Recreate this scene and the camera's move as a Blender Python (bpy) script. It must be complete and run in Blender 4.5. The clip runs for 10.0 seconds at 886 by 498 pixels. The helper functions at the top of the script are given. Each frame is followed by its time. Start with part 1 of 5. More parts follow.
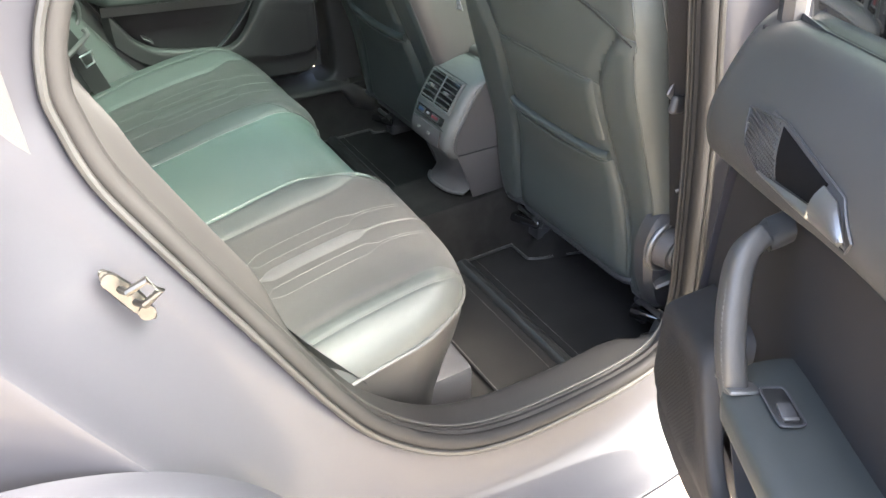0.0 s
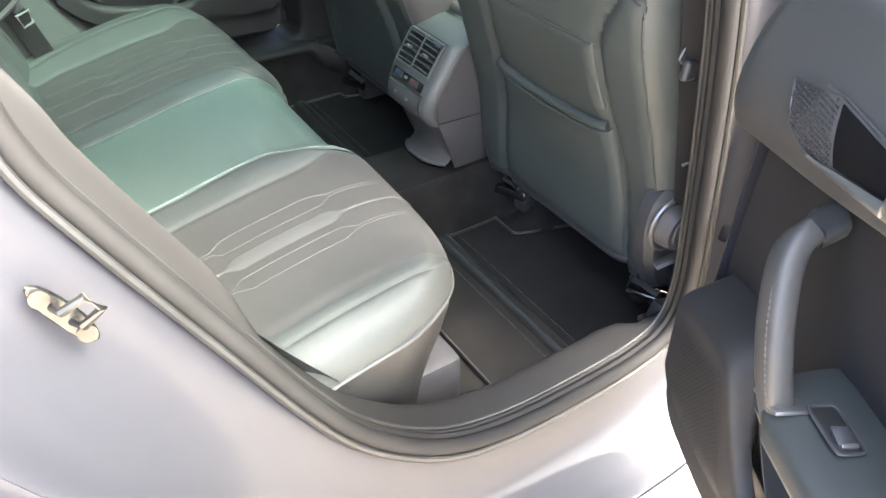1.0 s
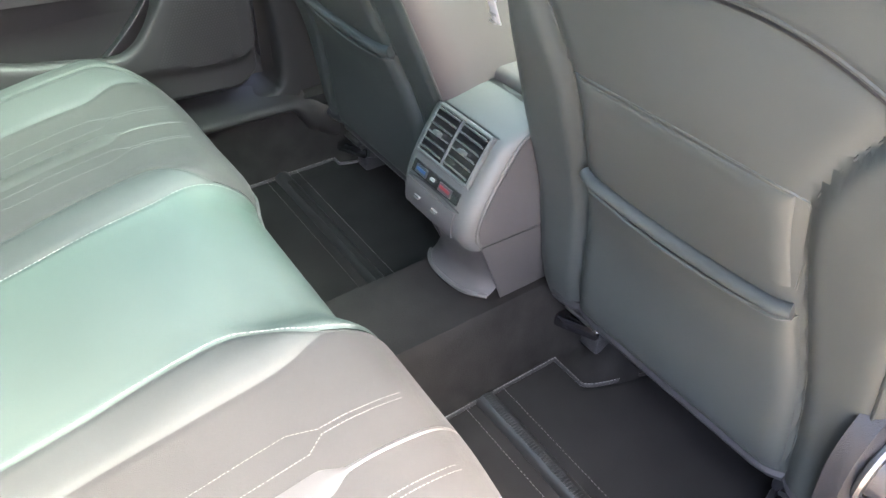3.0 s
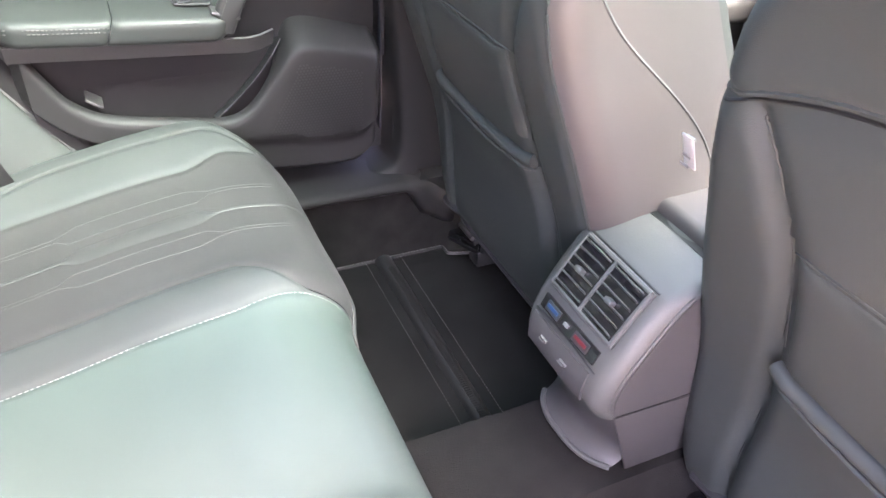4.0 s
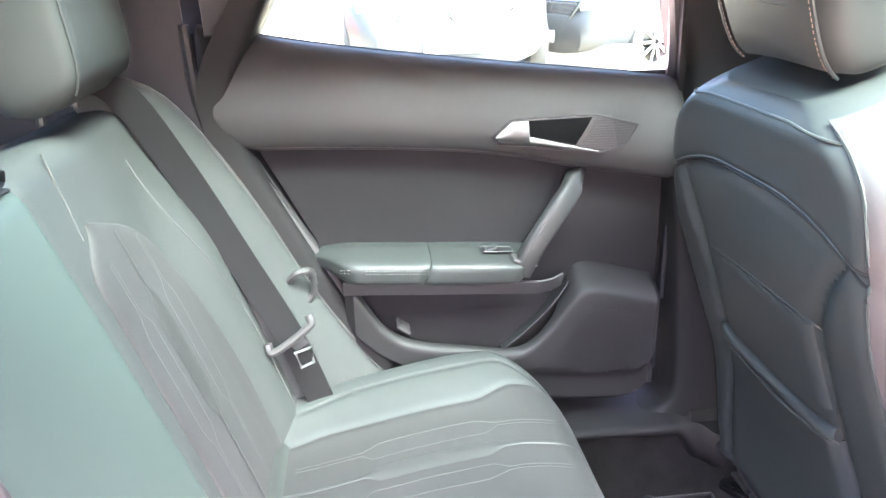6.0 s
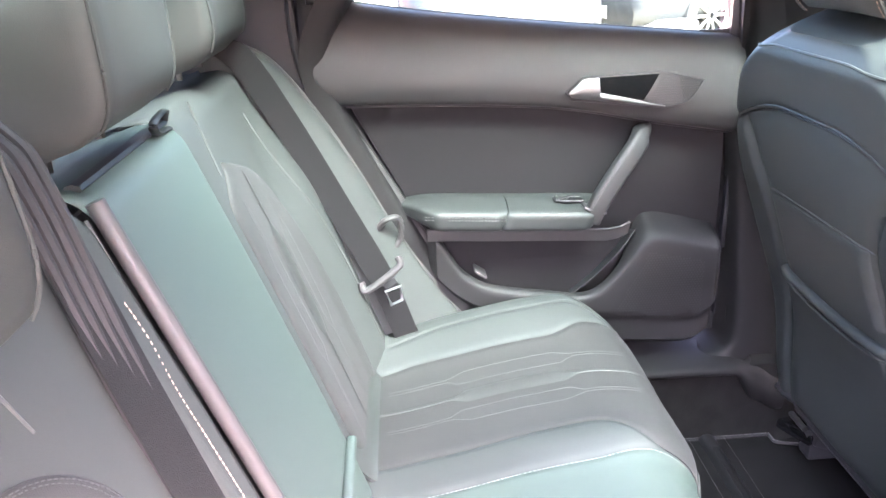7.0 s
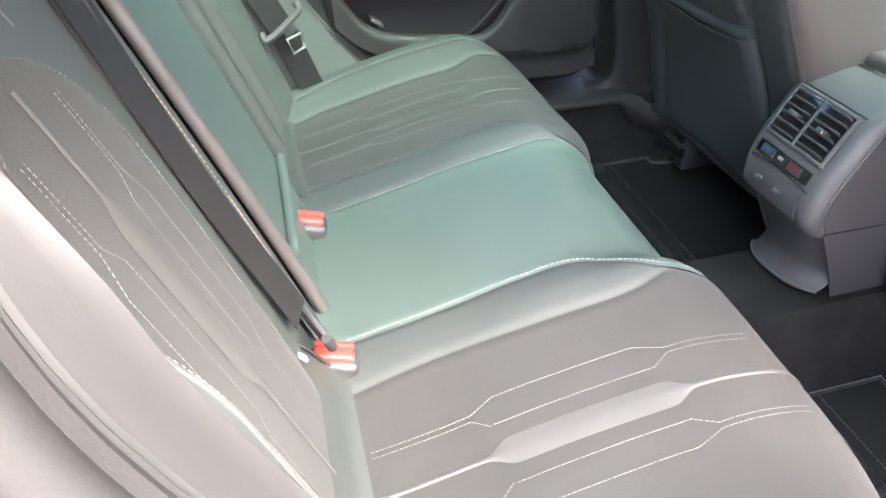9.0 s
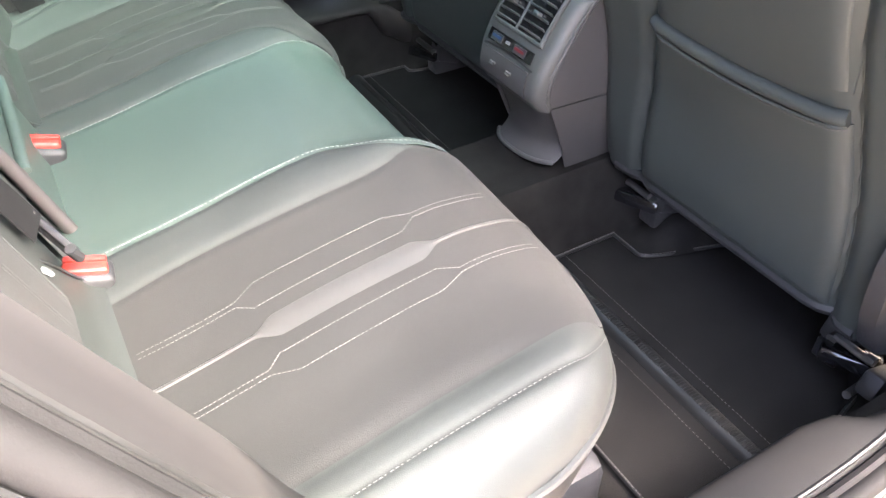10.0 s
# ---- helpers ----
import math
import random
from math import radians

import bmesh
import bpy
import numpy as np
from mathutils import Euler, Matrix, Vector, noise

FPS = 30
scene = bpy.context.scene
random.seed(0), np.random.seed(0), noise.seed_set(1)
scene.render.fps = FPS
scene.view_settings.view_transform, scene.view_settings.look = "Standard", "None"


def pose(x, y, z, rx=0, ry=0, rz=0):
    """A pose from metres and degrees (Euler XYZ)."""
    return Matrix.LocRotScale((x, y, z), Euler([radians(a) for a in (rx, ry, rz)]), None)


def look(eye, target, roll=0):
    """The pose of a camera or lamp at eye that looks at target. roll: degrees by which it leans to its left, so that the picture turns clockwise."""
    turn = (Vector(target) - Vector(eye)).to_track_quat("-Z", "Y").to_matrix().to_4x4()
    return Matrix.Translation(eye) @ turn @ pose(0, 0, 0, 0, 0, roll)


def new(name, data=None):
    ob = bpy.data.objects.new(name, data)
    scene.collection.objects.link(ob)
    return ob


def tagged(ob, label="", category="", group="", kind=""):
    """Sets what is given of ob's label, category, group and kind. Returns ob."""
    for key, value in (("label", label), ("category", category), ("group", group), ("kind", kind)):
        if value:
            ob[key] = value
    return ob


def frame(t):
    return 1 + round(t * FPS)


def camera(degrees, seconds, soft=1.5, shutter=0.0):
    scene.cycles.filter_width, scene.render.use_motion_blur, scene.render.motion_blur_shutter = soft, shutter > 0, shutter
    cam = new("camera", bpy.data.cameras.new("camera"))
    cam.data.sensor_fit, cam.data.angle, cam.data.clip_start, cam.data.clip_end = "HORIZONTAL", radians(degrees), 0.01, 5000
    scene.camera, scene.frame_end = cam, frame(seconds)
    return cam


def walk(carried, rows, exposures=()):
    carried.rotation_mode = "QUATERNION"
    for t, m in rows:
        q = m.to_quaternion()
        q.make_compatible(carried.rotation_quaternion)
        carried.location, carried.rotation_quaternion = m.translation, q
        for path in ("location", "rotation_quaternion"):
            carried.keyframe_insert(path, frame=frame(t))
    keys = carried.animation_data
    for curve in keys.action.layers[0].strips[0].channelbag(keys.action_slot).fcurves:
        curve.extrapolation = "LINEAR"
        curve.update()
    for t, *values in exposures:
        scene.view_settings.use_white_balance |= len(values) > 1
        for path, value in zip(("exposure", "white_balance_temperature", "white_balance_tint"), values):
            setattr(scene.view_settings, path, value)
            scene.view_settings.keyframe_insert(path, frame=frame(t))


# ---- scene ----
# ---------- camera and its walk ----------
cam = camera(61.3, 10.0, soft=1.5)
PATH = [
    (0, (-0.139, -1.363, 1.383), (0.696, 0.032, 0.218), -0.4),
    (0.5, (-0.127, -1.349, 1.372), (0.719, 0.013, 0.178), 0.1),
    (1, (-0.098, -1.247, 1.344), (0.77, 0.048, 0.09), 0.6),
    (1.5, (-0.059, -1.095, 1.336), (0.849, 0.114, 0.027), 1.2),
    (2, (-0.024, -0.998, 1.329), (0.946, 0.156, 0.015), 1.5),
    (2.2, (-0.004, -0.965, 1.322), (0.968, 0.192, 0.011), 1.4),
    (3.3, (0.183, -0.654, 1.225), (1.017, 0.673, -0.018), 1.4),
    (3.5, (0.186, -0.616, 1.225), (1.004, 0.738, 0.002), 2.8),
    (4, (0.215, -0.518, 1.218), (0.934, 0.932, 0.043), 3.7),
    (4.5, (0.203, -0.463, 1.223), (0.782, 1.129, 0.16), 3.6),
    (5, (0.144, -0.457, 1.262), (0.556, 1.274, 0.349), 2.2),
    (5.5, (0.131, -0.469, 1.304), (0.412, 1.352, 0.525), -0.4),
    (5.7, (0.136, -0.486, 1.308), (0.384, 1.361, 0.581), -0.9),
    (7, (0.061, -0.642, 1.294), (0.135, 1.203, 0.527), -2.7),
    (7.5, (0.032, -0.7, 1.278), (0.089, 1.123, 0.458), -4.0),
    (8, (0.004, -0.759, 1.262), (0.108, 1.015, 0.344), -5.4),
    (8.5, (-0.022, -0.787, 1.221), (0.156, 0.91, 0.178), -5.6),
    (9, (-0.012, -0.791, 1.173), (0.31, 0.809, 0.017), -4.4),
    (9.5, (0.005, -0.819, 1.146), (0.565, 0.654, -0.085), -1.7),
    (10, (0.012, -0.873, 1.141), (0.78, 0.442, -0.155), -0.2),
]
EXPOSURE = [(0.0, 4.77, 6450, 5), (2.2, 5.12, 6100, 5), (3.5, 5.82, 6600, 22), (4.5, 5.77, 6600, 36), (5.5, 5.87, 6200, 30), (7.0, 5.92, 6250, 34), (7.5, 5.82, 6300, 36), (8.5, 5.12, 6250, 15), (9.0, 5.07, 6250, 13), (10.0, 5.05, 6450, 15)]
walk(cam, [(t, look(eye, target, roll)) for t, eye, target, roll in PATH], EXPOSURE)

# ---------- sky and sun ----------
world = bpy.data.worlds.new("sky")
scene.world = world
world.use_nodes = True
wt = world.node_tree
sky = wt.nodes.new("ShaderNodeTexSky")
sky.sky_type, sky.sun_disc = "NISHITA", False
sky.sun_elevation, sky.sun_rotation = radians(51), radians(147)
sky.air_density, sky.dust_density, sky.ozone_density = 0.65, 8.0, 1.0
wt.links.new(sky.outputs[0], wt.nodes["Background"].inputs[0])
wt.nodes["Background"].inputs[1].default_value = 0.15
sun = new("sun", bpy.data.lights.new("sun", "SUN"))
sun.data.energy, sun.data.angle, sun.data.color = 0.32, radians(95), (1.0, 0.95, 0.91)
sun.matrix_world = look((0.6, -1.15, 1.75), (0, 0, 0))


# ---------- materials ----------
def material(name, color, rough=0.5, metal=0.0, grain=0.0, grain_scale=400.0, blotch=0.15, blotch_scale=6.0, coat=0.0, spec=0.5, sheen=0.0, cells=False, rough_var=0.08):
    m = bpy.data.materials.new(name)
    m.use_nodes = True
    nt = m.node_tree
    b = nt.nodes["Principled BSDF"]
    co = nt.nodes.new("ShaderNodeTexCoord")
    big = nt.nodes.new("ShaderNodeTexNoise")
    big.inputs["Scale"].default_value, big.inputs["Detail"].default_value = blotch_scale, 5
    nt.links.new(co.outputs["Object"], big.inputs["Vector"])
    ramp = nt.nodes.new("ShaderNodeMapRange")
    ramp.inputs[1].default_value, ramp.inputs[2].default_value = 0.3, 0.7
    ramp.inputs[3].default_value, ramp.inputs[4].default_value = 1 - blotch, 1 + blotch
    nt.links.new(big.outputs[0], ramp.inputs[0])
    mul = nt.nodes.new("ShaderNodeVectorMath")
    mul.operation = "SCALE"
    mul.inputs[0].default_value = color
    nt.links.new(ramp.outputs[0], mul.inputs["Scale"])
    nt.links.new(mul.outputs[0], b.inputs["Base Color"])
    rr = nt.nodes.new("ShaderNodeMapRange")
    rr.inputs[3].default_value, rr.inputs[4].default_value = max(0.02, rough - rough_var), min(1, rough + rough_var)
    nt.links.new(big.outputs[0], rr.inputs[0])
    nt.links.new(rr.outputs[0], b.inputs["Roughness"])
    b.inputs["Metallic"].default_value = metal
    b.inputs["Coat Weight"].default_value = coat
    b.inputs["Coat Roughness"].default_value = 0.06
    b.inputs["Specular IOR Level"].default_value = spec
    b.inputs["Sheen Weight"].default_value = sheen
    if grain:
        if cells:
            fine = nt.nodes.new("ShaderNodeTexVoronoi")
        else:
            fine = nt.nodes.new("ShaderNodeTexNoise")
            fine.inputs["Detail"].default_value = 3
        fine.inputs["Scale"].default_value = grain_scale
        nt.links.new(co.outputs["Object"], fine.inputs["Vector"])
        bump = nt.nodes.new("ShaderNodeBump")
        bump.inputs["Strength"].default_value, bump.inputs["Distance"].default_value = grain, 0.001
        nt.links.new(fine.outputs[0], bump.inputs["Height"])
        nt.links.new(bump.outputs[0], b.inputs["Normal"])
    return m


LEATHER = material("seat_leather", (0.043, 0.047, 0.045), 0.56, spec=0.27, grain=0.12, grain_scale=1100, cells=True, blotch=0.08)
# green is partly the leather's own, partly roof-glass reflection put in the colour
LEATHER_C = material("centre_leather", (0.053, 0.071, 0.063), 0.48, spec=0.38, grain=0.1, grain_scale=1100, cells=True, blotch=0.06)
SUEDE = material("insert_cloth", (0.026, 0.026, 0.025), 0.7, grain=0.4, grain_scale=900, blotch=0.12, sheen=0.05, spec=0.3)
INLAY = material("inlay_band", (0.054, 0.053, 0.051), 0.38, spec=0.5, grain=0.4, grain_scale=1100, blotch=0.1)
BLACK_LEATHER = material("black_leather", (0.041, 0.047, 0.0445), 0.5, spec=0.35, grain=0.15, grain_scale=1100, cells=True, blotch=0.08)
# warm paler leather; on the far front seat's flank it holds the door light
PALE_LEATHER = material("pale_leather", (0.055, 0.0485, 0.0475), 0.5, grain=0.12, grain_scale=1100, cells=True, blotch=0.08)
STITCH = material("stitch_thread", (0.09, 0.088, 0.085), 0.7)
STITCH_B = material("white_thread", (0.24, 0.24, 0.23), 0.7)
# darker thread: far cushion's shade put in its colour; also on both back inserts
STITCH_FAINT = material("faint_thread", (0.055, 0.056, 0.0545), 0.7)
SKIRT = material("skirt_vinyl", (0.018, 0.018, 0.018), 0.5, grain=0.15, grain_scale=1100, cells=True, blotch=0.1)
STITCH_C = material("copper_thread", (0.4, 0.28, 0.22), 0.7)
PIPING = material("seat_piping", (0.05, 0.052, 0.05), 0.5)
PLASTIC = material("door_plastic", (0.052, 0.0495, 0.0495), 0.5, grain=0.15, grain_scale=1300, cells=True, blotch=0.07)
PLASTIC_D = material("dark_plastic", (0.03, 0.03, 0.032), 0.45, grain=0.35, grain_scale=800, cells=True, blotch=0.1)
INSERT_D = material("door_insert", (0.0145, 0.0138, 0.0145), 0.65, spec=0.2, grain=0.4, grain_scale=900, blotch=0.08)
LOWER = material("lower_plastic", (0.0175, 0.0167, 0.0171), 0.55, spec=0.3, grain=0.2, grain_scale=1300, cells=True, blotch=0.07)
SOFT = material("soft_pad", (0.036, 0.0358, 0.0355), 0.5, spec=0.4, grain=0.12, grain_scale=1200, cells=True, blotch=0.06)
REST = material("armrest_leather", (0.028, 0.031, 0.030), 0.48, spec=0.32, grain=0.12, grain_scale=1200, cells=True, blotch=0.06)
CONSOLE = material("console_plastic", (0.066, 0.067, 0.0645), 0.45, grain=0.3, grain_scale=800, cells=True, blotch=0.06)
SATIN = material("satin_metal", (0.17, 0.168, 0.166), 0.42, metal=0.8)
STEEL = material("bright_steel", (0.55, 0.55, 0.55), 0.3, metal=0.9)
CHROME = material("zinc_steel", (0.10, 0.097, 0.09), 0.36, metal=1.0, blotch=0.25, blotch_scale=40)
CARPET = material("carpet", (0.0145, 0.014, 0.0135), 0.95, grain=1.0, grain_scale=500, blotch=0.3, blotch_scale=18, spec=0.08)
MAT = material("mat_carpet", (0.0148, 0.0144, 0.0142), 0.9, grain=0.9, grain_scale=600, blotch=0.15, blotch_scale=14, spec=0.06)
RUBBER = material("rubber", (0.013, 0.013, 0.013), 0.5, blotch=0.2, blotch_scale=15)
SEAL = material("door_seal", (0.011, 0.0105, 0.0105), 0.7, spec=0.25, blotch=0.15, blotch_scale=15, grain=0.2, grain_scale=500)
PAINT = material("grey_paint", (0.021, 0.0215, 0.027), 0.5, metal=0.1, blotch=0.05, blotch_scale=3, coat=0.2, spec=0.3, grain=0.05, grain_scale=2500)
GLOSS = material("piano_black", (0.008, 0.008, 0.009), 0.08, blotch=0.0, coat=0.5)
WEBBING = material("belt_webbing", (0.0105, 0.010, 0.0105), 0.75, spec=0.22, grain=0.6, grain_scale=900, blotch=0.08)
# lighter copy of the belt webbing: sheen on its folds put into the colour
LIT_FOLD = material("lit_webbing", (0.034, 0.031, 0.032), 0.7, spec=0.2, grain=0.5, grain_scale=900, blotch=0.1)
RED = material("red_button", (0.4, 0.04, 0.03), 0.35, blotch=0.05)
WHITE = material("white_mark", (0.3, 0.3, 0.3), 0.5, blotch=0.02)
BLUE = material("blue_mark", (0.012, 0.045, 0.12), 0.4, blotch=0.02)
REDMARK = material("red_mark", (0.12, 0.01, 0.015), 0.4, blotch=0.02)
MAT_THREAD = material("mat_thread", (0.15, 0.147, 0.143), 0.8, blotch=0.02)
BAR = material("grey_bars", (0.17, 0.17, 0.17), 0.5, blotch=0.02)
HEADLINER = material("headliner_cloth", (0.35, 0.35, 0.34), 0.9, grain=0.5, grain_scale=600)
TRIM = material("pillar_trim", (0.0148, 0.0144, 0.0144), 0.6, spec=0.22, grain=0.02, grain_scale=1300, cells=True, blotch=0.06)
BAND = material("seat_band", (0.033, 0.0365, 0.034), 0.5, grain=0.12, grain_scale=1100, cells=True, blotch=0.08)
# copy of the inlay, darkened to hold the far seat's shade
INLAY_FAINT = material("dim_inlay", (0.034, 0.0345, 0.033), 0.5, grain=0.4, grain_scale=1100, blotch=0.15)
# also colours the sheet that stands for shade inside the door handle recess
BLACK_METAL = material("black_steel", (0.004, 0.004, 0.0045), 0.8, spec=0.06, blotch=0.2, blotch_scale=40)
CARBLACK = material("black_car_paint", (0.02, 0.021, 0.022), 0.5, coat=0.15, blotch=0.05)
CARRED = material("red_car_paint", (0.45, 0.05, 0.035), 0.2, coat=1.0, blotch=0.05)
CARWHITE = material("white_car_paint", (0.5, 0.5, 0.495), 0.25, coat=0.8, blotch=0.03)
TYRE = material("tyre", (0.02, 0.02, 0.02), 0.8, blotch=0.15)
LAMP = material("lamp_lens", (0.75, 0.78, 0.8), 0.08, metal=0.3, blotch=0.1)
CONCRETE_PALE = material("kerb_concrete", (0.3, 0.3, 0.3), 0.8, grain=0.4, grain_scale=80, blotch=0.1, blotch_scale=4)
CONCRETE = material("concrete", (0.42, 0.36, 0.275), 0.9, spec=0.2, grain=0.6, grain_scale=80, blotch=0.15, blotch_scale=4)


def glass_material(name, tint):
    m = bpy.data.materials.new(name)
    m.use_nodes = True
    nt = m.node_tree
    nt.nodes.remove(nt.nodes["Principled BSDF"])
    tr = nt.nodes.new("ShaderNodeBsdfTransparent")
    tr.inputs[0].default_value = (*tint, 1)
    gl = nt.nodes.new("ShaderNodeBsdfGlossy")
    gl.inputs["Roughness"].default_value = 0.02
    fr = nt.nodes.new("ShaderNodeFresnel")
    fr.inputs[0].default_value = 1.45
    mix = nt.nodes.new("ShaderNodeMixShader")
    nt.links.new(fr.outputs[0], mix.inputs[0])
    nt.links.new(tr.outputs[0], mix.inputs[1])
    nt.links.new(gl.outputs[0], mix.inputs[2])
    nt.links.new(mix.outputs[0], nt.nodes["Material Output"].inputs[0])
    return m


GLASS = glass_material("tinted_glass", (0.40, 0.545, 0.495))
CLEAR = glass_material("pale_glass", (0.72, 0.84, 0.78))
ROOF_GLASS = glass_material("dark_roof_glass", (0.34, 0.50, 0.455))


# ---------- mesh helpers ----------
def spline(pts, n):
    """n + 1 points of a smooth line through pts, evenly by span."""
    p = [Vector(a) for a in pts]
    p = [2 * p[0] - p[1]] + p + [2 * p[-1] - p[-2]]
    out, spans = [], len(p) - 3
    for i in range(n + 1):
        f = i / n * spans
        k = min(int(f), spans - 1)
        t = f - k
        a, b, c, d = p[k:k + 4]
        out.append(0.5 * (2 * b + (c - a) * t + (2 * a - 5 * b + 4 * c - d) * t * t + (3 * b - a - 3 * c + d) * t ** 3))
    return out


def curve1(pairs):
    """A smooth function through (x, value) pairs."""
    xs, ys = [a for a, b in pairs], [b for a, b in pairs]

    def f(x):
        if x <= xs[0]:
            return ys[0]
        for i in range(len(xs) - 1):
            if x <= xs[i + 1]:
                t = (x - xs[i]) / (xs[i + 1] - xs[i])
                d = [(ys[min(j + 1, len(ys) - 1)] - ys[max(j - 1, 0)]) / (xs[min(j + 1, len(xs) - 1)] - xs[max(j - 1, 0)]) * (xs[i + 1] - xs[i]) for j in (i, i + 1)]
                t2, t3 = t * t, t * t * t
                return (2 * t3 - 3 * t2 + 1) * ys[i] + (t3 - 2 * t2 + t) * d[0] + (3 * t2 - 2 * t3) * ys[i + 1] + (t3 - t2) * d[1]
        return ys[-1]
    return f


def smooth(a, b, x):
    t = min(1, max(0, (x - a) / (b - a)))
    return t * t * (3 - 2 * t)


def part(name, bm, mat, parent=None, label="", flat=False, angle=40):
    """Link a bmesh as one mesh object under its thing."""
    bmesh.ops.recalc_face_normals(bm, faces=bm.faces)
    me = bpy.data.meshes.new(name)
    for f in bm.faces:
        f.smooth = not flat
    for e in bm.edges:
        if len(e.link_faces) == 2 and e.calc_face_angle(0) > radians(angle):
            e.smooth = False
    bm.to_mesh(me)
    bm.free()
    me.materials.append(mat)
    ob = new(name, me)
    if parent:
        ob.parent = parent
    if label:
        ob["label"] = label
    if name in ("stitching", "ribbing", "grille_perforation"):
        ob["kind"] = "stuff"
    return ob


def thing(name, label, category, group="", kind="", at=(0, 0, 0)):
    ob = new(name)
    ob.location = at
    ob.empty_display_size = 0.05
    return tagged(ob, label, category, group, kind)


def add_grid(bm, fn, us, vs, thick=0.0, closed=False):
    """A sheet fn(u, v), given thickness behind it where thick is not 0."""
    nu, nv = len(us), len(vs)
    pts = [[Vector(fn(u, v)) for v in vs] for u in us]
    front = [[bm.verts.new(p) for p in row] for row in pts]

    def skin(g, flip):
        for i in range(nu - 1 + closed):
            for j in range(nv - 1):
                q = [g[i][j], g[(i + 1) % nu][j], g[(i + 1) % nu][j + 1], g[i][j + 1]]
                bm.faces.new(q[::-1] if flip else q)
    skin(front, False)
    if thick:
        back = []
        for i in range(nu):
            row = []
            for j in range(nv):
                du = pts[(i + 1) % nu if closed else min(i + 1, nu - 1)][j] - pts[i - 1 if closed else max(i - 1, 0)][j]
                dv = pts[i][min(j + 1, nv - 1)] - pts[i][max(j - 1, 0)]
                n = du.cross(dv)
                n = n.normalized() if n.length > 1e-12 else Vector((0, 0, 1))
                row.append(bm.verts.new(pts[i][j] - n * thick))
            back.append(row)
        skin(back, True)
        for i in range(nu - 1 + closed):
            k = (i + 1) % nu
            bm.faces.new([front[k][0], front[i][0], back[i][0], back[k][0]])
            bm.faces.new([front[i][-1], front[k][-1], back[k][-1], back[i][-1]])
        if not closed:
            for j in range(nv - 1):
                bm.faces.new([front[0][j], front[0][j + 1], back[0][j + 1], back[0][j]])
                bm.faces.new([front[-1][j + 1], front[-1][j], back[-1][j], back[-1][j + 1]])
    return bm


def sheet(fn, us, vs, thick=0.0, closed=False):
    return add_grid(bmesh.new(), fn, us, vs, thick, closed)


def lin(a, b, n):
    return [a + (b - a) * i / n for i in range(n + 1)]


def dense(a, b, n, both=True):
    """n + 1 values from a to b, closer at the ends (or at b alone)."""
    if both:
        return [a + (b - a) * (0.5 - 0.5 * math.cos(math.pi * i / n)) for i in range(n + 1)]
    return [a + (b - a) * math.sin(0.5 * math.pi * i / n) for i in range(n + 1)]


def add_loft(bm, loops, cap=True):
    rings = [[bm.verts.new(p) for p in loop] for loop in loops]
    n = len(rings[0])
    for a, b in zip(rings, rings[1:]):
        for i in range(n):
            bm.faces.new([a[i], a[(i + 1) % n], b[(i + 1) % n], b[i]])
    if cap:
        bm.faces.new(rings[0][::-1])
        bm.faces.new(rings[-1])
    return bm


def loft(loops, cap=True):
    return add_loft(bmesh.new(), loops, cap)


def add_tube(bm, pts, r, n=8, closed=False, flat=1.0, up=(0, 0, 1)):
    """A round (or flattened) bar along pts; r is a number or one per point."""
    pts = [Vector(p) for p in pts]
    rings = []
    for i, p in enumerate(pts):
        a = pts[i - 1] if (i or closed) else pts[0]
        b = pts[(i + 1) % len(pts)] if (closed or i + 1 < len(pts)) else pts[-1]
        d = (b - a).normalized()
        s = d.cross(Vector(up))
        s = s.normalized() if s.length > 1e-6 else d.orthogonal().normalized()
        t = s.cross(d)
        rr = r[i] if isinstance(r, (list, tuple)) else r
        rings.append([p + s * rr * math.cos(2 * math.pi * k / n) + t * rr * flat * math.sin(2 * math.pi * k / n) for k in range(n)])
    if closed:
        rings.append(rings[0])
        vs = [[bm.verts.new(p) for p in ring] for ring in rings[:-1]]
        vs.append(vs[0])
        for a, b in zip(vs, vs[1:]):
            for k in range(n):
                bm.faces.new([a[k], a[(k + 1) % n], b[(k + 1) % n], b[k]])
    else:
        add_loft(bm, rings)
    return bm


def tube(pts, r, n=8, closed=False, flat=1.0, up=(0, 0, 1)):
    return add_tube(bmesh.new(), pts, r, n, closed, flat, up)


def add_box(bm, m, sx, sy, sz, r=0.0, seg=2):
    """A box of that size, with rounded edges, at the pose m."""
    made = bmesh.ops.create_cube(bm, size=1.0, matrix=m @ Matrix.Diagonal((sx, sy, sz, 1)))
    if r:
        edges = list({e for v in made["verts"] for e in v.link_edges})
        bmesh.ops.bevel(bm, geom=edges, offset=r, segments=seg, affect="EDGES", profile=0.5)
    return bm


def box(m, sx, sy, sz, r=0.0, seg=2):
    return add_box(bmesh.new(), m, sx, sy, sz, r, seg)


def add_prism(bm, poly, place, depth, r=0.0):
    """A flat outline poly of (a, b), mapped by place(a, b, c), from c = 0 to depth, with a chamfered front."""
    n = len(poly)
    cx, cy = sum(p[0] for p in poly) / n, sum(p[1] for p in poly) / n
    levels = [(0, 0), (depth - r, 0), (depth, r)] if r else [(0, 0), (depth, 0)]
    loops = []
    for c, inset in levels:
        loop = []
        for a, b in poly:
            k = 1 - inset / max(1e-6, math.hypot(a - cx, b - cy))
            loop.append(place(cx + (a - cx) * k, cy + (b - cy) * k, c))
        loops.append(loop)
    return add_loft(bm, loops)


